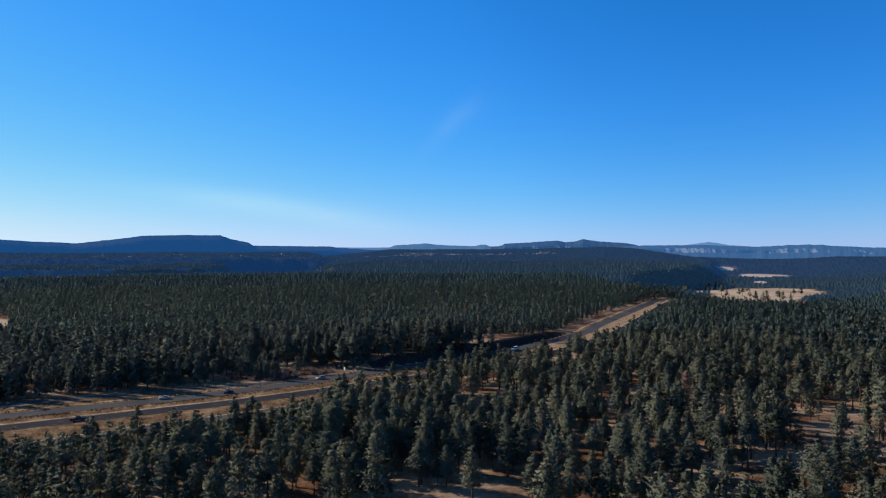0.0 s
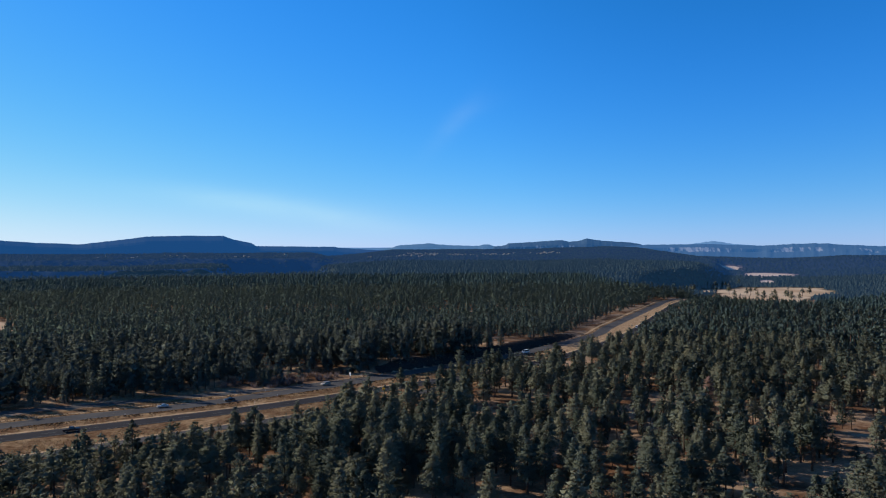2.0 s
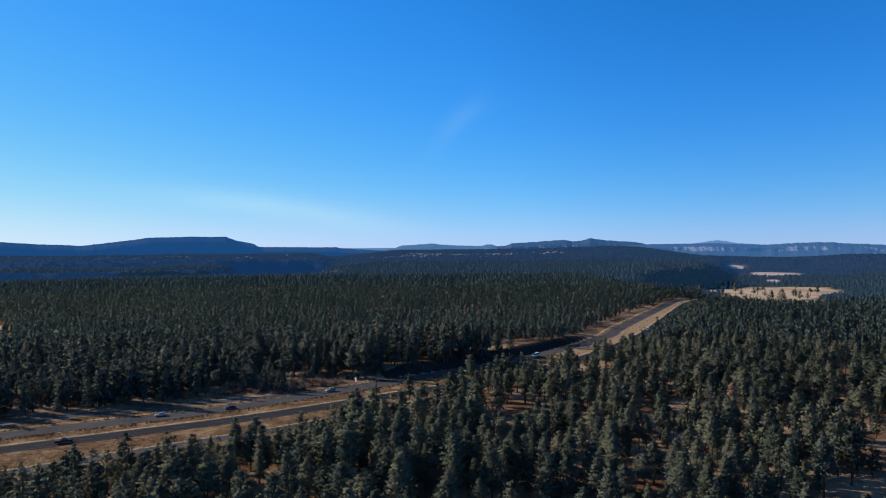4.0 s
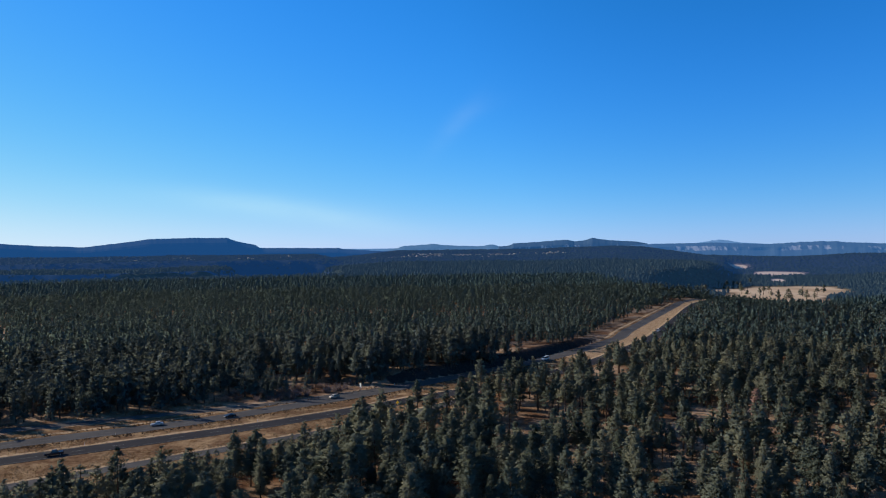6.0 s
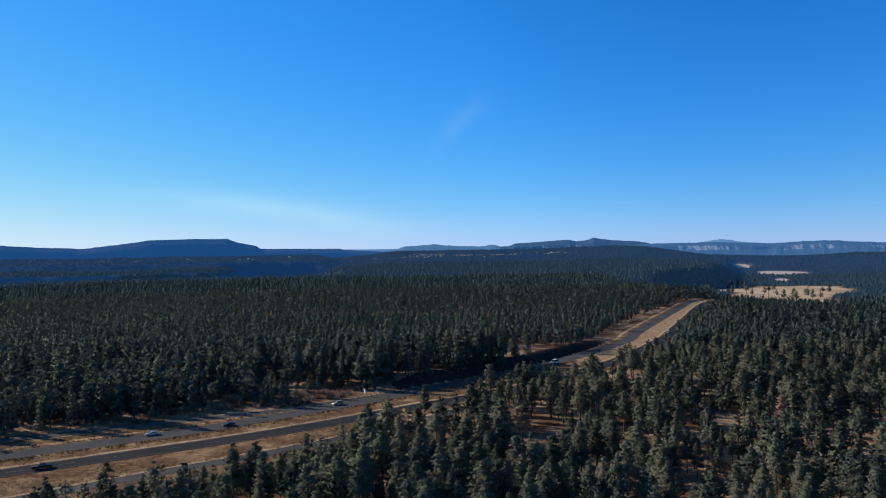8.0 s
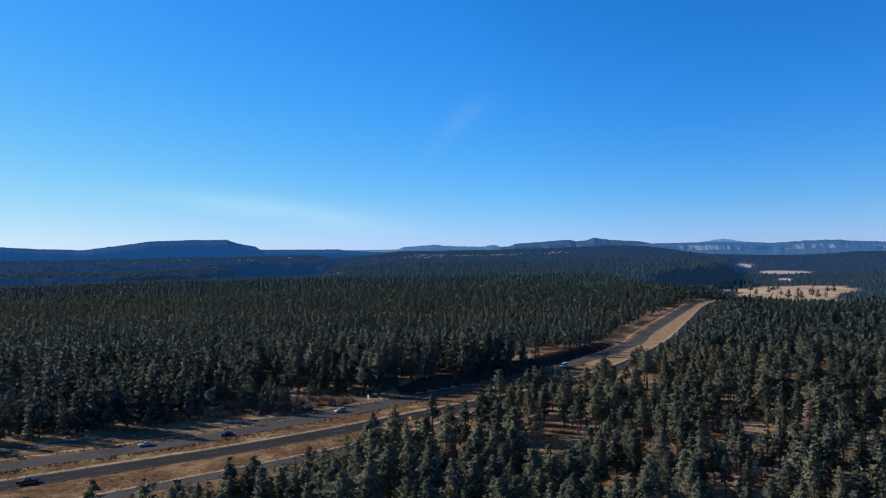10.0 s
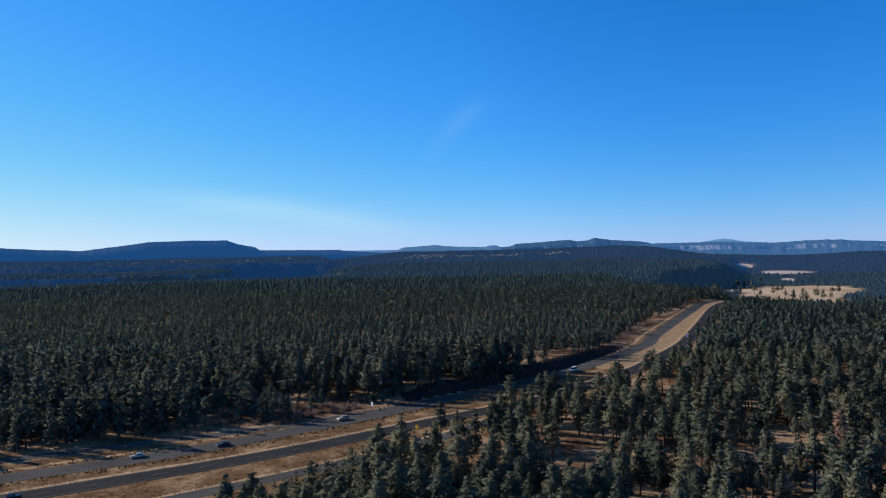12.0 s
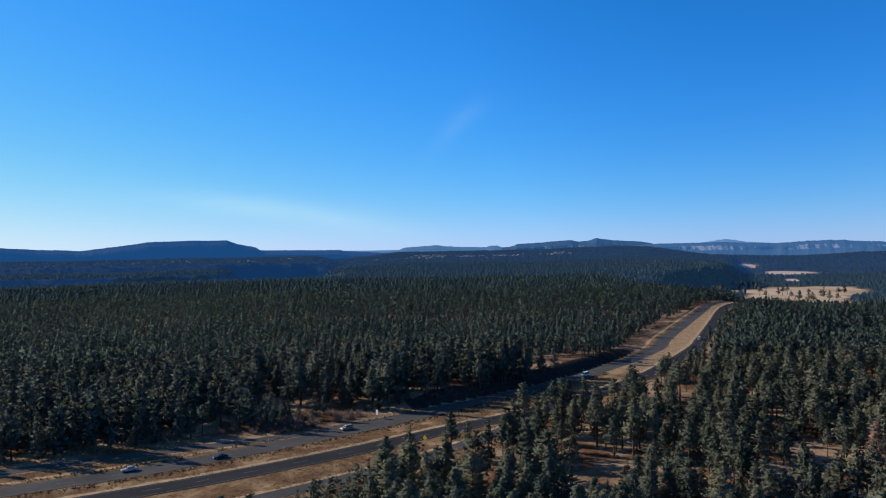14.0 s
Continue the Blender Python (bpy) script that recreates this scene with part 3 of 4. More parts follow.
# ---------------------------------------------------------------- pines
def crown_shape(g, clumps, per, size, tall, slim, low=False, upright=0.0):
    """Loose needle tufts on branch ends: vertices of single triangles for a pine of 17 m."""
    H = 17.0
    base = (0.32 if tall else 0.10) + g.uniform(0, 0.16)
    if low:
        base = g.uniform(0.05, 0.16)
    R = (3.15 if not slim else 2.55) * g.uniform(0.9, 1.15)
    s = g.beta(1.0, 1.75, clumps) if not tall else g.beta(1.0, 1.45, clumps)
    s = np.clip(s, 0, 0.985)
    rad = R * (1 - s) ** (0.95 if not tall else 0.72) * np.minimum(1, 0.5 + s / 0.25) + 0.10
    phi = g.uniform(0, 2 * np.pi, clumps)
    lop = 1 + 0.22 * np.cos(phi - g.uniform(0, 6.28)) + 0.18 * np.sin(9 * s + phi * 2)
    rr = rad * lop * g.uniform(0.45, 1.05, clumps) ** 0.7
    z = H * (base + (1 - base) * s) - 0.12 * rr + g.normal(0, 0.15, clumps)
    c = np.stack([rr * np.cos(phi), rr * np.sin(phi), z], -1)
    spread = np.clip(0.30 * rad + 0.28, 0.3, 1.0)
    c = np.repeat(c, per, 0) + g.normal(0, 1, (clumps * per, 3)) * np.repeat(spread, per)[:, None] * np.array([0.85, 0.85, 0.26])
    n = len(c)
    out = np.stack([c[:, 0], c[:, 1], np.zeros(n)], -1)
    out /= np.linalg.norm(out, axis=1)[:, None] + 1e-6
    # sprays of needles that point outwards, broad side up
    t = out * (0.9 - 0.6 * upright) + g.normal(0, 0.5 - 0.15 * upright, (n, 3)) + np.array([0, 0, 0.10 + 0.75 * upright])
    t /= np.linalg.norm(t, axis=1)[:, None]
    nor = np.array([0, 0, 0.62 * (1 - upright)]) + out * (0.75 + 0.3 * upright) + g.normal(0, 0.22, (n, 3))
    b = np.cross(nor, t)
    b /= np.linalg.norm(b, axis=1)[:, None] + 1e-9
    r = size * g.uniform(0.65, 1.25, n)[:, None]
    tri = np.stack([c + t * r * 1.2, c - t * r * 0.7 + b * r * 0.62, c - t * r * 0.7 - b * r * 0.62], 1)
    return tri.reshape(-1, 3)


def cone_shape(g, sides, tiers):
    """A coarse pine for the distance: ragged stacked skirts."""
    H, vs = 17.0, []
    R = 2.9 * g.uniform(0.85, 1.2)
    for k in range(tiers):
        z0, z1 = H * (0.12 + 0.80 * k / tiers), H * (0.12 + 0.88 * (k + 1.25) / (tiers + 0.25))
        r = R * (1 - 0.72 * k / tiers)
        a0 = g.uniform(0, 6.28)
        for q in range(sides):
            a, b = a0 + 2 * np.pi * q / sides, a0 + 2 * np.pi * (q + 1.15) / sides
            ra, rb = r * g.uniform(0.7, 1.2), r * g.uniform(0.7, 1.2)
            vs += [(ra * np.cos(a), ra * np.sin(a), z0 + g.normal(0, 0.6)), (rb * np.cos(b), rb * np.sin(b), z0 + g.normal(0, 0.6)), (g.normal(0, 0.3), g.normal(0, 0.3), min(z1, H) + g.normal(0, 0.3))]
    return np.array(vs)


def trunk_shape(sides=6, segs=5, limbs=0, g=None):
    """Tapered, slightly bent trunk with a few limbs, as triangles."""
    H, vs = 16.0, []
    bend = g.normal(0, 0.25, 2) if g is not None else np.zeros(2)

    def tube(p0, p1, r0, r1, m):
        p0, p1 = np.array(p0, float), np.array(p1, float)
        d = (p1 - p0) / np.linalg.norm(p1 - p0)
        u = np.cross(d, (0.3, 0.9, 0.1))
        u /= np.linalg.norm(u)
        w = np.cross(d, u)
        for q in range(m):
            a, b = 2 * np.pi * q / m, 2 * np.pi * (q + 1) / m
            pa, pb = np.cos(a) * u + np.sin(a) * w, np.cos(b) * u + np.sin(b) * w
            A, B, C, D = p0 + pa * r0, p0 + pb * r0, p1 + pb * r1, p1 + pa * r1
            vs.extend([A, B, C, A, C, D])
    zs = np.linspace(0, H, segs + 1)

    def at(z):
        return (bend[0] * (z / H) ** 2, bend[1] * (z / H) ** 2, z)
    for a, b in zip(zs[:-1], zs[1:]):
        flare = 1.35 if a == 0 else 1.0
        tube(at(a if a > 0 else -0.4), at(b), 0.30 * (1 - a / H * 0.9) * flare, 0.30 * (1 - b / H * 0.9), sides)
    for k in range(limbs):
        z, a = g.uniform(4, 13), g.uniform(0, 6.28)
        L = (1 - z / 17.5) * 3.4 * g.uniform(0.6, 1.1)
        p = np.array(at(z))
        tube(p, p + np.array([L * np.cos(a), L * np.sin(a), g.uniform(-0.3, 0.9)]), 0.07, 0.02, 3)
    return np.array(vs)


def crown_ways(verts, seed=0, up=0.85):
    """Normals of a round crown for loose needle triangles."""
    g = np.random.default_rng(seed)
    c = verts.reshape(-1, 3, 3).mean(1)
    r = np.hypot(c[:, 0], c[:, 1])[:, None]
    n = np.column_stack([c[:, :2] / (r + 0.45) * 0.72, np.full(len(c), up)]) + g.normal(0, 0.11, (len(c), 3))
    n /= np.linalg.norm(n, axis=1)[:, None]
    return np.repeat(n, 3, 0)


def soup(name, verts, mat, tint=None, crown=False):
    f = np.arange(len(verts)).reshape(-1, 3)
    me = mesh_from(name, verts, f, [mat], attrs=[("tint", tint)] if tint is not None else ())
    if crown:
        me.attributes.new("crown_way", "FLOAT_VECTOR", "POINT").data.foreach_set("vector", crown_ways(verts).astype(np.float32).ravel())
    return me


# places of the pines: jittered grids, coarser with distance
def scatter(r0, r1, cell, half, seed):
    g = np.random.default_rng(seed)
    n = int(r1 / cell) + 2
    i, j = np.meshgrid(np.arange(-n, n), np.arange(-4, n), indexing="ij")
    x = (i + g.uniform(-0.48, 0.48, i.shape)) * cell
    y = (j + g.uniform(-0.48, 0.48, i.shape)) * cell
    d = np.hypot(x, y - 40)
    ok = (d >= r0) & (d < r1) & (np.abs(x + 8) < half * y + 30) & (y > 60)
    return x[ok], y[ok]


def keep_pines(x, y, seed, far=False):
    g = np.random.default_rng(seed)
    ok = (grassy(x, y) < 0.40)
    if far:
        ok |= (np.abs(x) < 420) & (g.uniform(0, 1, len(x)) < 0.22)
        # fewer trees on the steep canyon wall, so that it looks smooth
        slope = np.hypot(height(x + 20, y) - height(x - 20, y), height(x, y + 20) - height(x, y - 20)) / 40
        ok &= (slope + 0.5 * (fractal(x, y, 60, 77) - 0.5) < 0.5) | (x > -900) | (g.uniform(0, 1, len(x)) < 0.65)
    if not far:
        c = corridor(x, y)
        ok &= c > 0
        # open glades in the near wood, denser stands across the road
        near_side = distance_to(MEDIAN[::2], x, y)[0] < 0
        open_ = value_noise(x, y, 10, 71) * 0.6 + value_noise(x, y, 26, 72) * 0.4
        ok &= np.where(near_side & (y < 420), np.where(x > -20, open_ < 0.56, open_ < 0.74), open_ < 0.92)
        # sight line from the camera to the warning sign kept clear
        ok &= (np.abs(x + 29.5) > 3.2) | (y < 268) | (y > 317)
        # trees left out towards the sun, past the thicket, to light the exit sign
        ok &= (np.abs((x + 51.5) * 0.36 + (y - 356.5) * 0.93) > 7.5) | (x > -46) | (x < -106)
        # room about the dead pine, and a clear view to it from the camera
        v = (104 - x) * 0.45 + (292 - y) * 0.89
        ok &= (np.abs((x - 104) * 0.89 - (y - 292) * 0.45) > 3.4) | (v < -3.5) | (v > 24)
        for gx, gy, gr in GLADES:
            ok &= np.hypot((x - gx) * 0.75, y - gy) > gr * (0.65 + 0.7 * value_noise(x, y, 5, 91))
    thin = g.uniform(0, 1, len(x))
    return ok & (thin < (0.94 if far else np.where(near_side & (y < 430), 0.90, np.where(y < 430, 0.80, 0.96))))


def tree_size(x, y, seed):
    g = np.random.default_rng(seed)
    s = 0.46 + 0.66 * g.beta(1.9, 1.7, len(x)) + 0.22 * (fractal(x, y, 45, 61) - 0.5)
    s = np.where(distance_to(MEDIAN[::4], x, y)[0] > 0, s * (1.22 - 0.14 * sstep(400, 470, y) - 0.26 * sstep(450, 500, y) * (1 - sstep(700, 900, y))), s)
    # trees lowered to keep the upper road in view, and about the thicket
    over = distance_to(MEDIAN[::4], x, y)[0] > 0
    s = s * (1 - 0.30 * (1 - sstep(4, 24, corridor(x, y))) * sstep(400, 470, y) * ~over)
    s = s * (1 - 0.40 * over * sstep(24, 12, np.hypot(x + 84, y - 362)))
    s = s * (1 - 0.16 * sstep(-30, -80, x) * (y < 280))
    # trees shrunk on the slope, so that the camera sees over to the meadows
    s = s * (1 - 0.30 * sstep(110, 50, np.hypot((x - 385) * 0.8, (y - 810) * 0.6)))
    return np.where(g.uniform(0, 1, len(x)) < 0.10, s * 0.6, s)


def forest(name, x, y, shapes, trunks, mats, seed, label, wide=1.0, tall=1.0, vary=0.36, up=0.85):
    """All pines of one zone in one mesh."""
    g = np.random.default_rng(seed)
    z, s = height(x, y) - 0.1, tree_size(x, y, seed + 1)
    turn, pick = g.uniform(0, 6.28, len(x)), g.integers(0, len(shapes), len(x))
    tint = np.clip(0.5 + 0.55 * (fractal(x, y, 60, 81) - 0.5) + g.normal(0, vary, len(x)), 0, 1)
    girth = g.uniform(0.80, 1.22, len(x))
    allv, allt, alli, alln = [], [], [], []

    def put(shape, w, slot):
        c, sn = np.cos(turn[w])[:, None], np.sin(turn[w])[:, None]
        k = s[w][:, None]
        kw = k * girth[w][:, None] * wide
        vx = (shape[None, :, 0] * c - shape[None, :, 1] * sn) * kw
        vy = (shape[None, :, 0] * sn + shape[None, :, 1] * c) * kw
        vz = shape[None, :, 2] * k * tall
        v = np.stack([vx + x[w][:, None], vy + y[w][:, None], vz + z[w][:, None]], -1)
        allv.append(v.reshape(-1, 3).astype(np.float32))
        way = crown_ways(shape, slot, up)
        alln.append(np.stack([way[None, :, 0] * c - way[None, :, 1] * sn, way[None, :, 0] * sn + way[None, :, 1] * c, np.broadcast_to(way[None, :, 2], vx.shape)], -1).reshape(-1, 3).astype(np.float32))
        allt.append(np.repeat(tint[w], shape.shape[0]))
        alli.append(np.full(v.shape[0] * shape.shape[0] // 3, slot))
    for q, shape in enumerate(shapes):
        w = np.nonzero(pick == q)[0]
        if len(w):
            put(shape, w, 0)
            if trunks:
                put(trunks[q % len(trunks)], w, 1)
    v = np.concatenate(allv)
    me = mesh_from(name, v, np.arange(len(v)).reshape(-1, 3), mats, np.concatenate(alli), [("tint", np.concatenate(allt))])
    me.attributes.new("crown_way", "FLOAT_VECTOR", "POINT").data.foreach_set("vector", np.concatenate(alln).ravel())
    ob = new(name, me)
    return tagged(ob, label, "forest", kind="stuff")


g0 = np.random.default_rng(101)
NX, NY = scatter(120, 440, 5.8, 0.74, 1)
ok = keep_pines(NX, NY, 2)
NX, NY = NX[ok], NY[ok]
order = np.argsort(np.hypot(NX - 5, NY - 150) + 1000 * (distance_to(MEDIAN[::2], NX, NY)[0] > 0) + 1000 * (NY < 172))
things, mass = order[:300], order[300:]

# the nearest pines, each a thing of its own
TEMPLATES = []
for q in range(9):
    g = np.random.default_rng(200 + q)
    tall, slim = q % 3 != 0, q % 2 == 0
    root = new("pine_tree")
    tagged(root, ("tall ponderosa pine, dark green needles above a bare reddish trunk" if tall else "young ponderosa pine with dense dark green crown to the ground"), "pine tree", "pines of the near wood")
    tr = new("trunk", soup("trunk", trunk_shape(7, 6, 10, g), BARK))
    cr = new("crown", soup("crown", crown_shape(g, 110, 15, 0.40, tall, slim), NEEDLE_TREE, crown=True))
    tr.parent = cr.parent = root
    TEMPLATES.append(root)
sizes = tree_size(NX, NY, 5)
girths = np.random.default_rng(102).uniform(0.80, 1.22, len(NX))
zz = height(NX, NY)
for n, k in enumerate(things):
    m = Matrix.Translation((NX[k], NY[k], zz[k] - 0.05)) @ Matrix.Rotation(g0.uniform(0, 6.28), 4, "Z") @ Matrix.Diagonal((sizes[k] * girths[k], sizes[k] * girths[k], sizes[k], 1))
    if n < len(TEMPLATES):
        TEMPLATES[n].matrix_basis = m
    else:
        t = copy_thing(TEMPLATES[int(g0.integers(0, len(TEMPLATES)))], Matrix.Identity(4))
        t.matrix_basis = m

gB = np.random.default_rng(300)
gy = np.random.default_rng(304)
YX, YY = gy.uniform(-170, -20, 2600), gy.uniform(170, 300, 2600)
yc = corridor(YX, YY)
ok = (distance_to(MEDIAN[::2], YX, YY)[0] < 0) & (yc < 2) & (yc > -17) & (np.abs(distance_to(NEAR_RAMP, YX, YY)[0]) > 4.5) & (value_noise(YX, YY, 11, 303) > 0.35)
YX, YY = YX[ok], YY[ok]
shapesB = [crown_shape(gB, 86, 5, 0.60, q % 3 != 0, q % 2 == 0, False, 0.25) for q in range(12)]
trunksB = [trunk_shape(5, 2, 3, gB) for q in range(4)]
shapesL = [crown_shape(gB, 86, 5, 0.62, q % 3 == 1, q % 2 == 0, q % 3 != 1, 0.45) for q in range(12)]
over = distance_to(MEDIAN[::2], NX[mass], NY[mass])[0] > 0
forest("forest", NX[mass][~over], NY[mass][~over], shapesB, trunksB, [NEEDLE_MASS, BARK], 310, "open stand of dark green ponderosa pines beside the highway")
forest("forest", NX[mass][over], NY[mass][over], shapesL, trunksB, [BACKLIT_MASS, BARK], 311, "dense dark pine stand across the highway", 1.0, 1.0, 0.20, 1.1)
shapesY = [crown_shape(gB, 50, 4, 0.75, False, False, True) for q in range(6)]
forest("forest", YX, YY, shapesY, None, [NEEDLE_MASS], 315, "young pines growing on the edge of the verge", 0.62, 0.42)
CX, CY = scatter(440, 690, 5.8, 0.72, 11)
ok = keep_pines(CX, CY, 12)
shapesC = [crown_shape(gB, 33, 3, 1.0, q % 3 == 1, q % 2 == 0, q % 3 == 2, 0.75) for q in range(12)]
trunksC = [trunk_shape(3, 1)]
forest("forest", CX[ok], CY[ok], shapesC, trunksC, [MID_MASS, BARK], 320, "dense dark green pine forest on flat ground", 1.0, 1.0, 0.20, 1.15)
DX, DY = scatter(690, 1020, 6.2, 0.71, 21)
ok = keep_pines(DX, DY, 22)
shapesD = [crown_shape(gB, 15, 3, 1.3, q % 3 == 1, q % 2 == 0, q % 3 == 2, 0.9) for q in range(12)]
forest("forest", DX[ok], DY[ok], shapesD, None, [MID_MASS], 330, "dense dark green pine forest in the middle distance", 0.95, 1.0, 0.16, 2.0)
EX, EY = scatter(1020, 1520, 8.2, 0.71, 31)
ok = keep_pines(EX, EY, 32) & ((EX < 300) | (EY < 1250))
shapesE = [cone_shape(gB, 5, 3) for q in range(12)]
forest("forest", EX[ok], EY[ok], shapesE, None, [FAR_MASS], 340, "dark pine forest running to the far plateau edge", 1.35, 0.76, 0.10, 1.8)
shapesF = [cone_shape(gB, 5, 2) for q in range(12)]
FX, FY = scatter(1250, 2500, 12.0, 0.70, 44)
# glowing hazed woods start nearer on the spur, to lift its shaded slope
ok = keep_pines(FX, FY, 45, True) & ((np.hypot(FX, FY - 40) > 1520) | ((FX > 300) & (FY > 1250)))
forest("hazed_far_woods", FX[ok], FY[ok], shapesF, None, [HILL_MASS], 345, "hazy dark pine forest on low hills about the valley", 1.65, 0.58, 0.10, 1.9)
FX, FY = scatter(2500, 4150, 19.5, 0.70, 41)
ok = keep_pines(FX, FY, 42, True)
forest("hazed_far_woods", FX[ok], FY[ok], shapesF, None, [RIDGE_MASS], 350, "hazy blue-green pine woods on the distant ridges", 2.5, 0.36, 0.10, 2.6)

ring = np.random.default_rng(62)
ba, br = ring.uniform(radians(48), radians(312), 3600), np.sqrt(ring.uniform(150 ** 2, 1100 ** 2, 3600))
BX, BY = br * np.sin(ba), br * np.cos(ba)
ok = keep_pines(BX, BY, 63)
forest("forest", BX[ok], BY[ok], shapesE, None, [NEEDLE_MASS], 360, "open pine forest around the lookout", 1.2)
BX, BY = ring.uniform(-150, 150, 700), ring.uniform(-150, 118, 700)
ok = keep_pines(BX, BY, 64) & (np.hypot(BX, BY - 40) < 118) & (np.abs(BX) + BY < 150)
forest("forest", BX[ok], BY[ok], shapesC, trunksC, [NEEDLE_MASS, BARK], 361, "open ponderosa pine wood on flat ground")


# ---------------------------------------------------------------- roadside stuff
def tufts(name, x, y, zs, size, blades, mat, label, category, seed, up=0.5, width=0.22):
    g = np.random.default_rng(seed)
    n = len(x)
    c = np.repeat(np.stack([x, y, zs], -1), blades, 0)
    sz = np.repeat(size * g.uniform(0.5, 1.4, n), blades)[:, None]
    a = g.uniform(0, 6.28, n * blades)
    lean = np.stack([np.cos(a), np.sin(a), np.full(n * blades, 0.0)], -1)
    side_ = np.stack([-np.sin(a), np.cos(a), np.zeros(n * blades)], -1)
    root = c + lean * sz * g.uniform(0, 0.35, n * blades)[:, None]
    tip = root + lean * sz * g.uniform(0.1, 0.7, n * blades)[:, None] + np.array([0, 0, 1]) * sz * g.uniform(up, 1.0, n * blades)[:, None]
    tri = np.stack([root - side_ * sz * width, root + side_ * sz * width, tip], 1).reshape(-1, 3)
    return tagged(new(name, soup(name, tri, mat, np.repeat(g.uniform(0, 1, n), 3 * blades))), label, category, kind="stuff")


gt = np.random.default_rng(500)
tx, ty = gt.uniform(-190, 60, 80000), gt.uniform(225, 420, 80000)
dm = np.minimum(np.abs(distance_to(NEAR_LINE, tx, ty)[0]), np.abs(distance_to(FAR_LINE, tx, ty)[0])) - 5.6
dq = np.minimum(np.abs(distance_to(FAR_RAMP, tx, ty)[0]), np.abs(distance_to(NEAR_RAMP, tx, ty)[0])) - 3.6
cc = corridor(tx, ty)
w = (dm > 0) & (dq > 0) & (cc < 6) & (fractal(tx, ty, 14, 95) > 0.45)
tufts("grass_tufts", tx[w], ty[w], height(tx[w], ty[w]), 0.36, 4, TUFT, "dry brown grass and weeds on the verge", "dry grass", 501)
k = np.repeat(np.arange(len(FAR_LINE)), 34)
off = np.where(gt.uniform(0, 1, len(k)) < 0.72, -5.8 - np.abs(gt.normal(0, 0.8, len(k))), 6.4 + np.abs(gt.normal(0, 0.25, len(k))))
px = FAR_LINE[k] + side(FAR_LINE)[k] * off[:, None] + gt.uniform(-2.5, 2.5, (len(k), 2))
w = (px[:, 0] > -200) & (px[:, 0] < 60) & (np.abs(distance_to(FAR_LINE, px[:, 0], px[:, 1])[0]) > 5.5)
DARK_WEED = foliage_material("dark_weeds", (0.05, 0.035, 0.025), (0.09, 0.062, 0.040), (0.15, 0.105, 0.07), False, False)
tufts("roadside_weeds", px[w, 0], px[w, 1], height(px[w, 0], px[w, 1]), 0.6, 5, DARK_WEED, "dark brown weeds along the road shoulder", "weeds", 502)
sx, sy = gt.uniform(-112, -58, 420), gt.uniform(335, 392, 420)
w = (corridor(sx, sy) > -5) & (corridor(sx, sy) < 14) & (fractal(sx, sy, 12, 97) > 0.42)
tufts("shrub_thicket", sx[w], sy[w], height(sx[w], sy[w]), 2.7, 70, SHRUB_TWIG, "leafless grey-brown oak thicket at the wood's edge", "shrubs", 503, 0.25, 0.035)


# ---------------------------------------------------------------- single things
def box(bm, x0, x1, y0, y1, z0, z1, bev=0.0):
    vs = [bm.verts.new(p) for p in ((x0, y0, z0), (x1, y0, z0), (x1, y1, z0), (x0, y1, z0), (x0, y0, z1), (x1, y0, z1), (x1, y1, z1), (x0, y1, z1))]
    fs = [bm.faces.new([vs[i] for i in f]) for f in ((0, 3, 2, 1), (4, 5, 6, 7), (0, 1, 5, 4), (1, 2, 6, 5), (2, 3, 7, 6), (3, 0, 4, 7))]
    if bev:
        bmesh.ops.bevel(bm, geom=list({e for f in fs for e in f.edges}), offset=bev, segments=2, affect="EDGES")
    return bm


def rod(bm, a, b, r, sides=8):
    a, b = Vector(a), Vector(b)
    m = Matrix.Translation((a + b) / 2) @ (b - a).to_track_quat("Z", "Y").to_matrix().to_4x4()
    bmesh.ops.create_cone(bm, cap_ends=True, segments=sides, radius1=r, radius2=r, depth=(b - a).length, matrix=m)
    return bm


def profile_body(pts, width, tuck, bev=0.06):
    """A body whose side view is pts (x, z), narrower towards its top."""
    bm = bmesh.new()
    top, low = max(p[1] for p in pts), min(p[1] for p in pts)
    rows = []
    for sgn in (-1, 1):
        rows.append([bm.verts.new((x, sgn * width / 2 * (1 - tuck * max(0, (z - low) / (top - low) - 0.4)), z)) for x, z in pts])
    n = len(pts)
    for k in range(n):
        bm.faces.new((rows[0][k], rows[0][(k + 1) % n], rows[1][(k + 1) % n], rows[1][k]))
    bm.faces.new(rows[0][::-1])
    bm.faces.new(rows[1])
    bmesh.ops.recalc_face_normals(bm, faces=bm.faces)
    bmesh.ops.bevel(bm, geom=list(bm.edges), offset=bev, segments=2, affect="EDGES")
    return bm


RUBBER = plain_material("tyre_rubber", (0.02, 0.02, 0.02), 0.9)
ALLOY = plain_material("wheel_alloy", (0.45, 0.45, 0.46), 0.35, 0.9)
CAR_GLASS = plain_material("dark_car_glass", (0.02, 0.025, 0.03), 0.08, spec=0.6)
LAMP_RED, LAMP_WHITE = plain_material("tail_lamp_plastic", (0.35, 0.02, 0.02), 0.3), plain_material("head_lamp_plastic", (0.7, 0.7, 0.68), 0.2)
SILVER = plain_material("silver_car_paint", (0.52, 0.54, 0.56), 0.3, 0.5, wear=0.1)
BLACK = plain_material("black_car_paint", (0.018, 0.018, 0.022), 0.25, wear=0.1)
WHITE = plain_material("white_car_paint", (0.78, 0.78, 0.76), 0.35, wear=0.1)
TAN = plain_material("beige_car_paint", (0.30, 0.25, 0.20), 0.35, wear=0.1)
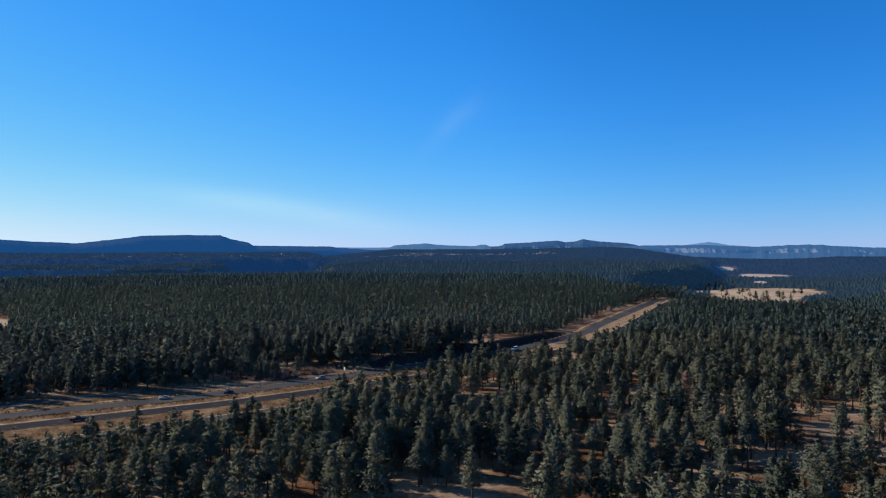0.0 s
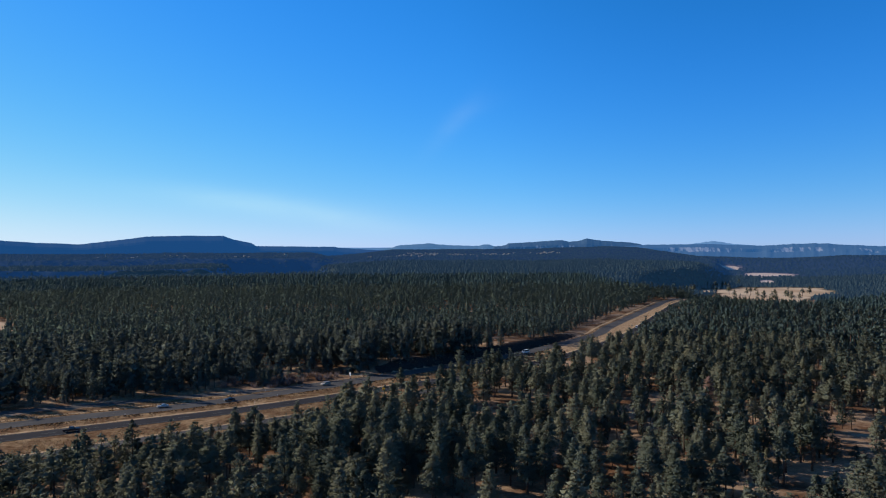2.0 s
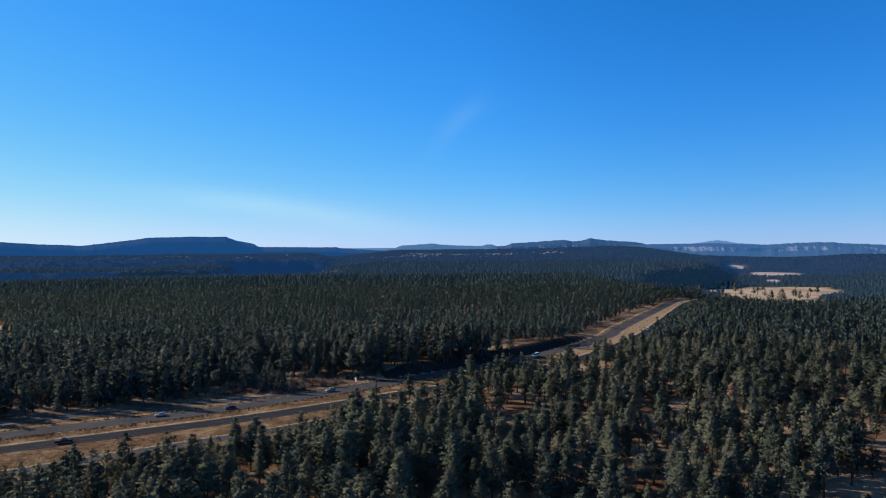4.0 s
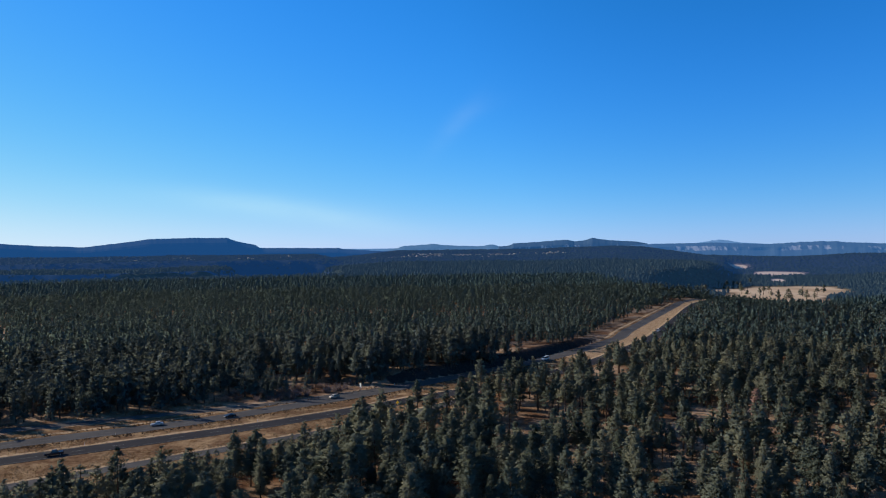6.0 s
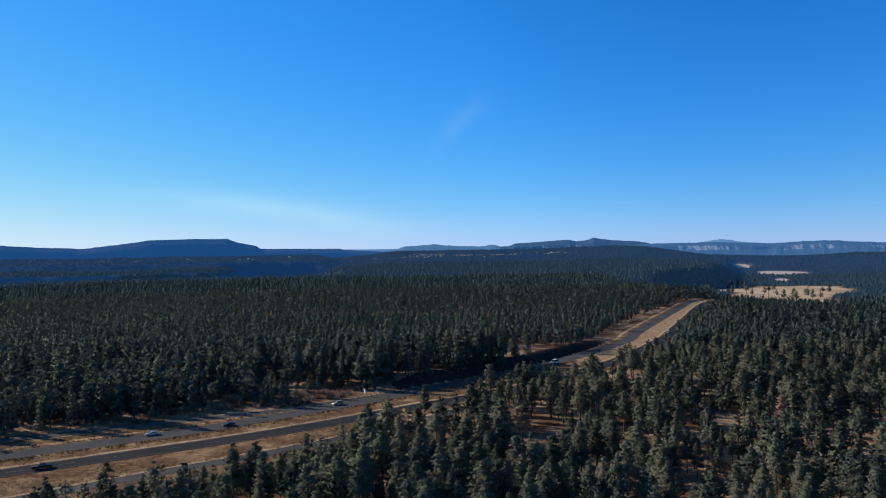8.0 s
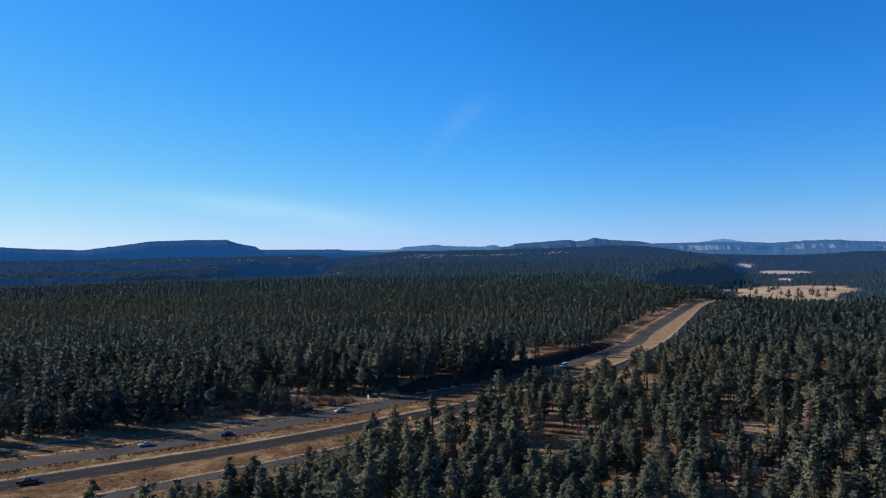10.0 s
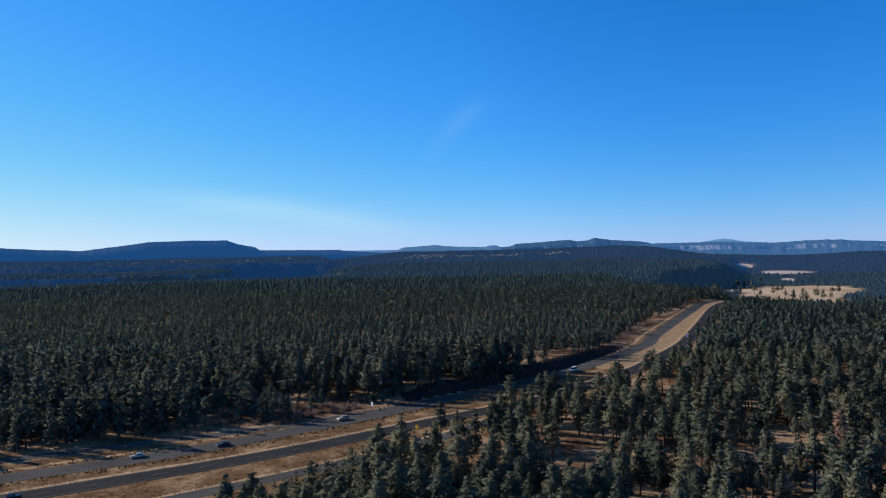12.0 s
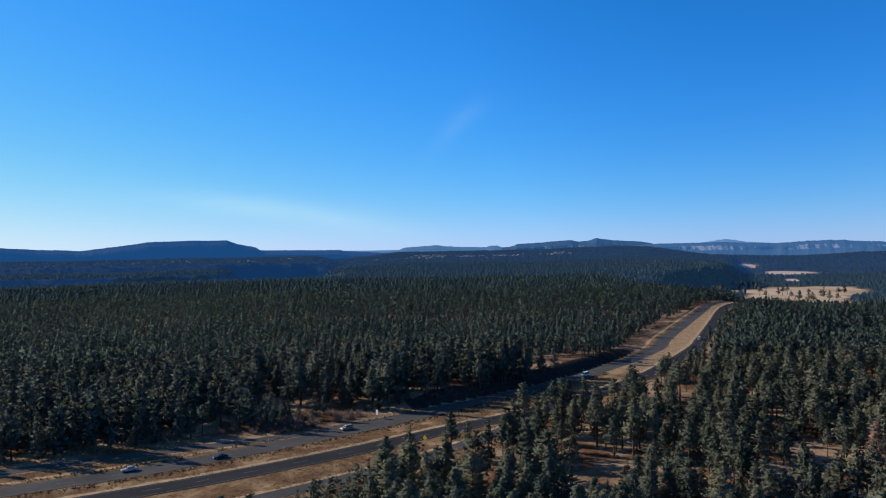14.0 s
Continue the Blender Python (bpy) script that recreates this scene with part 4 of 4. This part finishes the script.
SHAPES = {
    "sedan": ([(-2.3, 0.32), (2.25, 0.32), (2.32, 0.62), (2.1, 0.82), (1.0, 0.95), (-1.75, 0.98), (-2.3, 0.92)], [(-1.6, 0.94), (0.95, 0.92), (0.25, 1.42), (-0.95, 1.44)], 1.8, 1.38),
    "suv": ([(-2.35, 0.4), (2.3, 0.4), (2.36, 0.8), (2.2, 1.0), (1.15, 1.12), (-2.3, 1.15)], [(-2.25, 1.1), (1.1, 1.08), (0.55, 1.7), (-2.0, 1.74)], 1.9, 1.42),
    "van": ([(-2.9, 0.4), (2.7, 0.4), (2.85, 0.9), (2.5, 1.25), (-2.9, 1.3)], [(-2.88, 1.25), (2.4, 1.2), (1.7, 2.2), (-2.7, 2.3)], 2.0, 1.75),
    "pickup": ([(-2.8, 0.45), (2.7, 0.45), (2.78, 0.95), (2.6, 1.08), (1.3, 1.15), (-2.8, 1.12)], [(-0.9, 1.1), (1.2, 1.1), (0.7, 1.75), (-0.6, 1.78)], 1.95, 1.75),
}


def vehicle(kind, paint, place, way, label):
    lower, cabin, width, axle = SHAPES[kind]
    root = new(kind + "_car" if kind in ("sedan", "suv") else kind)
    part("body", profile_body(lower, width, 0.06), paint, root)
    part("cabin", profile_body(cabin, width - 0.12, 0.28, 0.05), paint, root)
    zc, zt = cabin[0][1], cabin[-1][1]
    lo, hi = zc + 0.10, zt - 0.12

    def slope(z, a, b):
        return a[0] + (b[0] - a[0]) * (z - a[1]) / (b[1] - a[1])
    for sgn in (-1, 1):
        bm = bmesh.new()
        q = [(slope(lo, cabin[0], cabin[3]) + 0.2, lo), (slope(lo, cabin[1], cabin[2]) - 0.2, lo), (slope(hi, cabin[1], cabin[2]) - 0.15, hi), (slope(hi, cabin[0], cabin[3]) + 0.15, hi)]
        vs = []
        for shift in (0.0, 0.03):
            for x, z in q:
                f = 1 - 0.28 * max(0, (z - zc) / (zt - zc) - 0.4)
                vs.append(bm.verts.new((x, sgn * ((width - 0.12) / 2 * f + 0.012 - shift), z)))
        for f in ((0, 1, 2, 3), (7, 6, 5, 4), (0, 4, 5, 1), (1, 5, 6, 2), (2, 6, 7, 3), (3, 7, 4, 0)):
            bm.faces.new([vs[i] for i in f])
        bmesh.ops.recalc_face_normals(bm, faces=bm.faces)
        part("side_window", bm, CAR_GLASS, root, "dark tinted glass")
    for name, a, b, out in (("windscreen", cabin[1], cabin[2], 0.02), ("rear_window", cabin[0], cabin[3], -0.02)):
        bm = bmesh.new()
        vs = []
        for shift in (0.0, -0.03 if out > 0 else 0.03):
            for y, z in ((-1, lo), (1, lo), (1, hi), (-1, hi)):
                vs.append(bm.verts.new((slope(z, a, b) + out + shift, y * (width / 2 - 0.3), z)))
        for f in ((0, 1, 2, 3), (7, 6, 5, 4), (0, 4, 5, 1), (1, 5, 6, 2), (2, 6, 7, 3), (3, 7, 4, 0)):
            bm.faces.new([vs[i] for i in f])
        bmesh.ops.recalc_face_normals(bm, faces=bm.faces)
        part(name, bm, CAR_GLASS, root, "dark tinted glass")
    fx, rx = max(p[0] for p in lower), min(p[0] for p in lower)
    for sgn in (-1, 1):
        part("headlight", box(bmesh.new(), fx - 0.22, fx - 0.01, sgn * (width / 2 - 0.28) - 0.2, sgn * (width / 2 - 0.28) + 0.2, 0.62, 0.78, 0.02), LAMP_WHITE, root, "clear headlight")
        part("tail_light", box(bmesh.new(), rx - 0.02, rx + 0.15, sgn * (width / 2 - 0.2) - 0.14, sgn * (width / 2 - 0.2) + 0.14, 0.68, 0.9, 0.02), LAMP_RED, root, "red tail light")
        for ax in (axle, -axle):
            tyre = part("wheel", rod(bmesh.new(), (ax, sgn * (width / 2 - 0.24), 0.34), (ax, sgn * (width / 2 + 0.01), 0.34), 0.34, 20), RUBBER, root, "black rubber wheel")
            part("rim", rod(bmesh.new(), (ax, sgn * (width / 2 - 0.05), 0.34), (ax, sgn * (width / 2 + 0.025), 0.34), 0.21, 16), ALLOY, tyre, "alloy rim")
    if kind == "pickup":
        part("bed_liner", box(bmesh.new(), -2.68, -1.0, -0.8, 0.8, 1.06, 1.14, 0.01), RUBBER, root, "dark load bed")
    root.matrix_basis = Matrix.Translation(place) @ Matrix.Rotation(math.atan2(way[1], way[0]), 4, "Z")
    return tagged(root, label, "car" if kind in ("sedan", "suv") else kind)


def on_road(line, x, lane):
    k = int(np.argmin(np.abs(line[:, 0] - x)))
    d = line[min(k + 1, len(line) - 1)] - line[k - 1]
    d = d / np.linalg.norm(d)
    p = line[k] + np.array([-d[1], d[0]]) * lane
    return (p[0], p[1], 0.10), d


p, d = on_road(FAR_LINE, -121, 1.8)
vehicle("sedan", SILVER, p, -d, "silver sedan driving on the grey carriageway")
p, d = on_road(FAR_LINE, -99, -1.8)
vehicle("sedan", BLACK, p, -d, "black sedan driving on the grey carriageway")
p, d = on_road(FAR_LINE, -58, 1.8)
vehicle("suv", TAN, p, -d, "beige car driving past the exit sign")
p, d = on_road(FAR_LINE, 45, -1.8)
vehicle("van", WHITE, p, -d, "white van driving on the shaded carriageway")
p, d = on_road(NEAR_LINE, 155, 1.8)
vehicle("van", WHITE, p, d, "white delivery van on the dark carriageway")
p, d = on_road(NEAR_LINE, -140, -1.8)
vehicle("pickup", BLACK, p, d, "black pickup truck on the dark carriageway")
vehicle("suv", WHITE, (-54, 198, float(height(-54, 198))), (0.6, 0.8), "white car parked in a small forest clearing")

ALUMINIUM = plain_material("bare_aluminium_sheet", (0.86, 0.86, 0.85), 0.5, 0.0, wear=0.06)
STEEL = plain_material("galvanised_steel", (0.40, 0.41, 0.42), 0.5, 0.8)
YELLOW = plain_material("yellow_sign_sheet", (0.80, 0.48, 0.02), 0.4, wear=0.1)
SIGN_BLACK = plain_material("black_sign_film", (0.02, 0.02, 0.02), 0.5)
GREEN = plain_material("green_sign_sheet", (0.02, 0.16, 0.08), 0.4)
POST_WHITE = plain_material("white_plastic_post", (0.75, 0.75, 0.72), 0.6)


def gore_sign(place, turn):
    root = new("exit_sign")
    part("panel", box(bmesh.new(), -0.95, 0.95, -0.02, 0.02, 1.6, 3.4, 0.01), ALUMINIUM, root, "bare bright aluminium back")
    part("panel_face", box(bmesh.new(), -0.93, 0.93, -0.035, -0.024, 1.62, 3.38), GREEN, root, "green reflective face")
    for x in (-0.55, 0.55):
        part("post", box(bmesh.new(), x - 0.05, x + 0.05, 0.02, 0.12, -0.3, 3.3, 0.01), STEEL, root, "galvanised post")
    for z in (2.0, 3.0):
        part("brace", box(bmesh.new(), -0.85, 0.85, 0.022, 0.05, z - 0.04, z + 0.04), STEEL, root)
    root.matrix_basis = Matrix.Translation(place) @ Matrix.Rotation(turn, 4, "Z")
    return tagged(root, "square exit sign seen from its bright metal back", "road sign")


def diamond_sign(place, turn):
    root = new("warning_sign")
    bm = box(bmesh.new(), -0.6, 0.6, -0.02, 0.02, -0.6, 0.6, 0.015)
    bmesh.ops.transform(bm, matrix=Matrix.Translation((0, 0, 3.1)) @ Matrix.Rotation(radians(45), 4, "Y"), verts=bm.verts)
    part("panel", bm, YELLOW, root, "yellow diamond panel")
    bm = box(bmesh.new(), -0.05, 0.05, -0.035, -0.022, 2.65, 3.5)
    rod(bm, (0.28, -0.03, 2.7), (0.02, -0.03, 3.1), 0.04, 6)
    part("symbol", bm, SIGN_BLACK, root, "black merging arrow")
    part("post", box(bmesh.new(), -0.05, 0.05, 0.022, 0.10, -0.3, 3.7, 0.01), STEEL, root, "galvanised post")
    root.matrix_basis = Matrix.Translation(place) @ Matrix.Rotation(turn, 4, "Z")
    return tagged(root, "yellow diamond merge warning sign on a post", "road sign")


gore_sign((-51.5, 356.5, float(height(-51.5, 356.5))), radians(120))
diamond_sign((-31.1, 316.8, 0.03), radians(-35))

first = new("delineator_post")
part("post", box(bmesh.new(), -0.05, 0.05, -0.02, 0.02, -0.2, 1.15, 0.008), POST_WHITE, first)
part("reflector", box(bmesh.new(), -0.04, 0.04, -0.03, -0.021, 0.95, 1.1), YELLOW, first, "amber reflector")
tagged(first, "slim white plastic delineator post on the shoulder", "road marker", "delineators along the highway")
n = 0
for line, off in ((FAR_LINE, -6.3), (NEAR_LINE, 6.3), (FAR_LINE, 6.4)):
    sd = side(line)
    for k in range(4, len(line) - 30, 12):
        if -200 < line[k, 0] < 130:
            p = line[k] + sd[k] * off
            m = Matrix.Translation((p[0], p[1], 0.03))
            if n == 0:
                first.matrix_basis = m
            else:
                copy_thing(first, m)
            n += 1

PALE_WOOD = plain_material("weathered_log", (0.42, 0.34, 0.27), 0.9, wear=0.5)


def log(place, turn, length, r, label):
    bm = bmesh.new()
    rod(bm, (-length / 2, 0, r), (length / 2, 0.2, r * 1.2), r, 10)
    for v in bm.verts:
        v.co.y += 0.12 * math.sin(v.co.x * 1.3)
        if v.co.x > 0:
            v.co.y, v.co.z = v.co.y * 0.8, r + (v.co.z - r) * 0.75
    rod(bm, (0.2 * length, 0.05, r), (0.32 * length, 0.7, r + 0.8), r * 0.25, 6)
    me = bpy.data.meshes.new("fallen_log")
    bm.to_mesh(me)
    bm.free()
    me.materials.append(PALE_WOOD)
    ob = new("fallen_log", me)
    ob.matrix_basis = Matrix.Translation((*place, float(height(*place)) - 0.05)) @ Matrix.Rotation(turn, 4, "Z")
    return tagged(ob, label, "log", "fallen logs")


log((-84.8, 352.5), radians(-28), 7.0, 0.28, "pale weathered fallen log at the wood's edge")
for k, (x, y) in enumerate(((14, 281), (8, 289), (24, 276), (90, 309), (116, 292), (96, 291), (66, 234), (-118, 215), (18, 257), (72, 318))):
    log((x, y), radians(17 + 47 * k), 4.0 + 0.5 * (k % 4), 0.2, "grey fallen pine log on the forest floor")

# a dead, rust-coloured pine in the near wood
dead = new("dead_pine_tree")
gd = np.random.default_rng(900)
o = new("trunk", soup("trunk", trunk_shape(7, 6, 16, gd), BARK))
o.parent = dead
o = new("crown", soup("crown", crown_shape(gd, 90, 12, 0.40, False, False), DEAD_NEEDLE, crown=True))
o.parent = dead
dead.matrix_basis = Matrix.Translation((104, 292, float(height(104, 292)))) @ Matrix.Diagonal((1.1, 1.1, 0.8, 1))
tagged(dead, "dead ponderosa pine with rust-brown needles", "pine tree")

# lone pines standing out on the far meadow
lone = np.random.default_rng(950)
MEADOW_PINES = [(589, 1512), (593, 1452), (599, 1439), (638, 1470), (633, 1442), (636, 1414), (611, 1333), (679, 1431), (615, 1309), (620, 1304), (687, 1402), (684, 1387), (657, 1319), (730, 1419),
                (681, 1337), (781, 1488), (650, 1668), (641, 1663), (688, 1721), (686, 1697), (676, 1653), (775, 1828), (549, 1535), (547, 1548), (556, 1599), (667, 1492)]
mesh_t = soup("trunk", trunk_shape(4, 2, 0, lone), BARK)
meshes = [soup("crown", crown_shape(lone, 60, 3, 1.0, q == 1, False), NEEDLE_TREE, crown=True) for q in range(3)]
for k, (x, y) in enumerate(MEADOW_PINES):
    root = new("pine_tree")
    a, b = new("trunk", mesh_t), new("crown", meshes[k % 3])
    a.parent = b.parent = root
    sc = lone.uniform(0.75, 1.15)
    root.matrix_basis = Matrix.Translation((x, y, float(height(x, y)) - 0.1)) @ Matrix.Rotation(lone.uniform(0, 6.28), 4, "Z") @ Matrix.Diagonal((sc * 1.5, sc * 1.5, sc, 1))
    tagged(root, "lone dark pine standing on the tan meadow", "pine tree", "pines on the meadow")

# pale rock outcrops on the far plateau and ridge
PALE_ROCK = plain_material("pale_sandstone", (0.42, 0.38, 0.35), 0.95, spec=0.05, wear=0.35)
gr = np.random.default_rng(970)
rocks_v, rocks_f = [], []
LEDGES = [(-1.8, 3380, 0.9, 60), (4.1, 3400, 0.8, 45), (-4.4, 3180, 1.4, 80), (1.4, 3270, 1.0, 60), (8.4, 3420, 0.5, 40)]
for k in range(150):
    if k < 24:
        az, rr = radians(gr.uniform(-32, -13)), gr.uniform(2900, 3400)
    else:
        a0, r0, da, dr = LEDGES[k % 5 if k % 7 else 0]
        az, rr = radians(gr.normal(a0, da)), gr.normal(r0, dr)
    cx, cy = rr * math.sin(az), rr * math.cos(az)
    cz, w = float(height(cx, cy)), gr.uniform(4, 11)
    b0 = len(rocks_v)
    ring_n = 7
    for lev, (f, h) in enumerate(((1.0, -2.0), (0.95, 3.4), (0.55, 5.6))):
        for q in range(ring_n):
            a = 2 * math.pi * q / ring_n
            j = gr.uniform(0.75, 1.2)
            rocks_v.append((cx + w * f * j * math.cos(a), cy + w * 0.6 * f * j * math.sin(a), cz + h * gr.uniform(0.8, 1.2)))
    rocks_v.append((cx, cy, cz + 6))
    for lev in range(2):
        for q in range(ring_n):
            a, b = b0 + lev * ring_n + q, b0 + lev * ring_n + (q + 1) % ring_n
            rocks_f += [(a, b, b + ring_n), (a, b + ring_n, a + ring_n)]
    for q in range(ring_n):
        rocks_f.append((b0 + 2 * ring_n + q, b0 + 2 * ring_n + (q + 1) % ring_n, b0 + 3 * ring_n))
tagged(new("rock_outcrops", mesh_from("rock_outcrops", rocks_v, rocks_f, [PALE_ROCK])), "pale sandstone outcrops on the distant plateau", "rocks", kind="stuff")
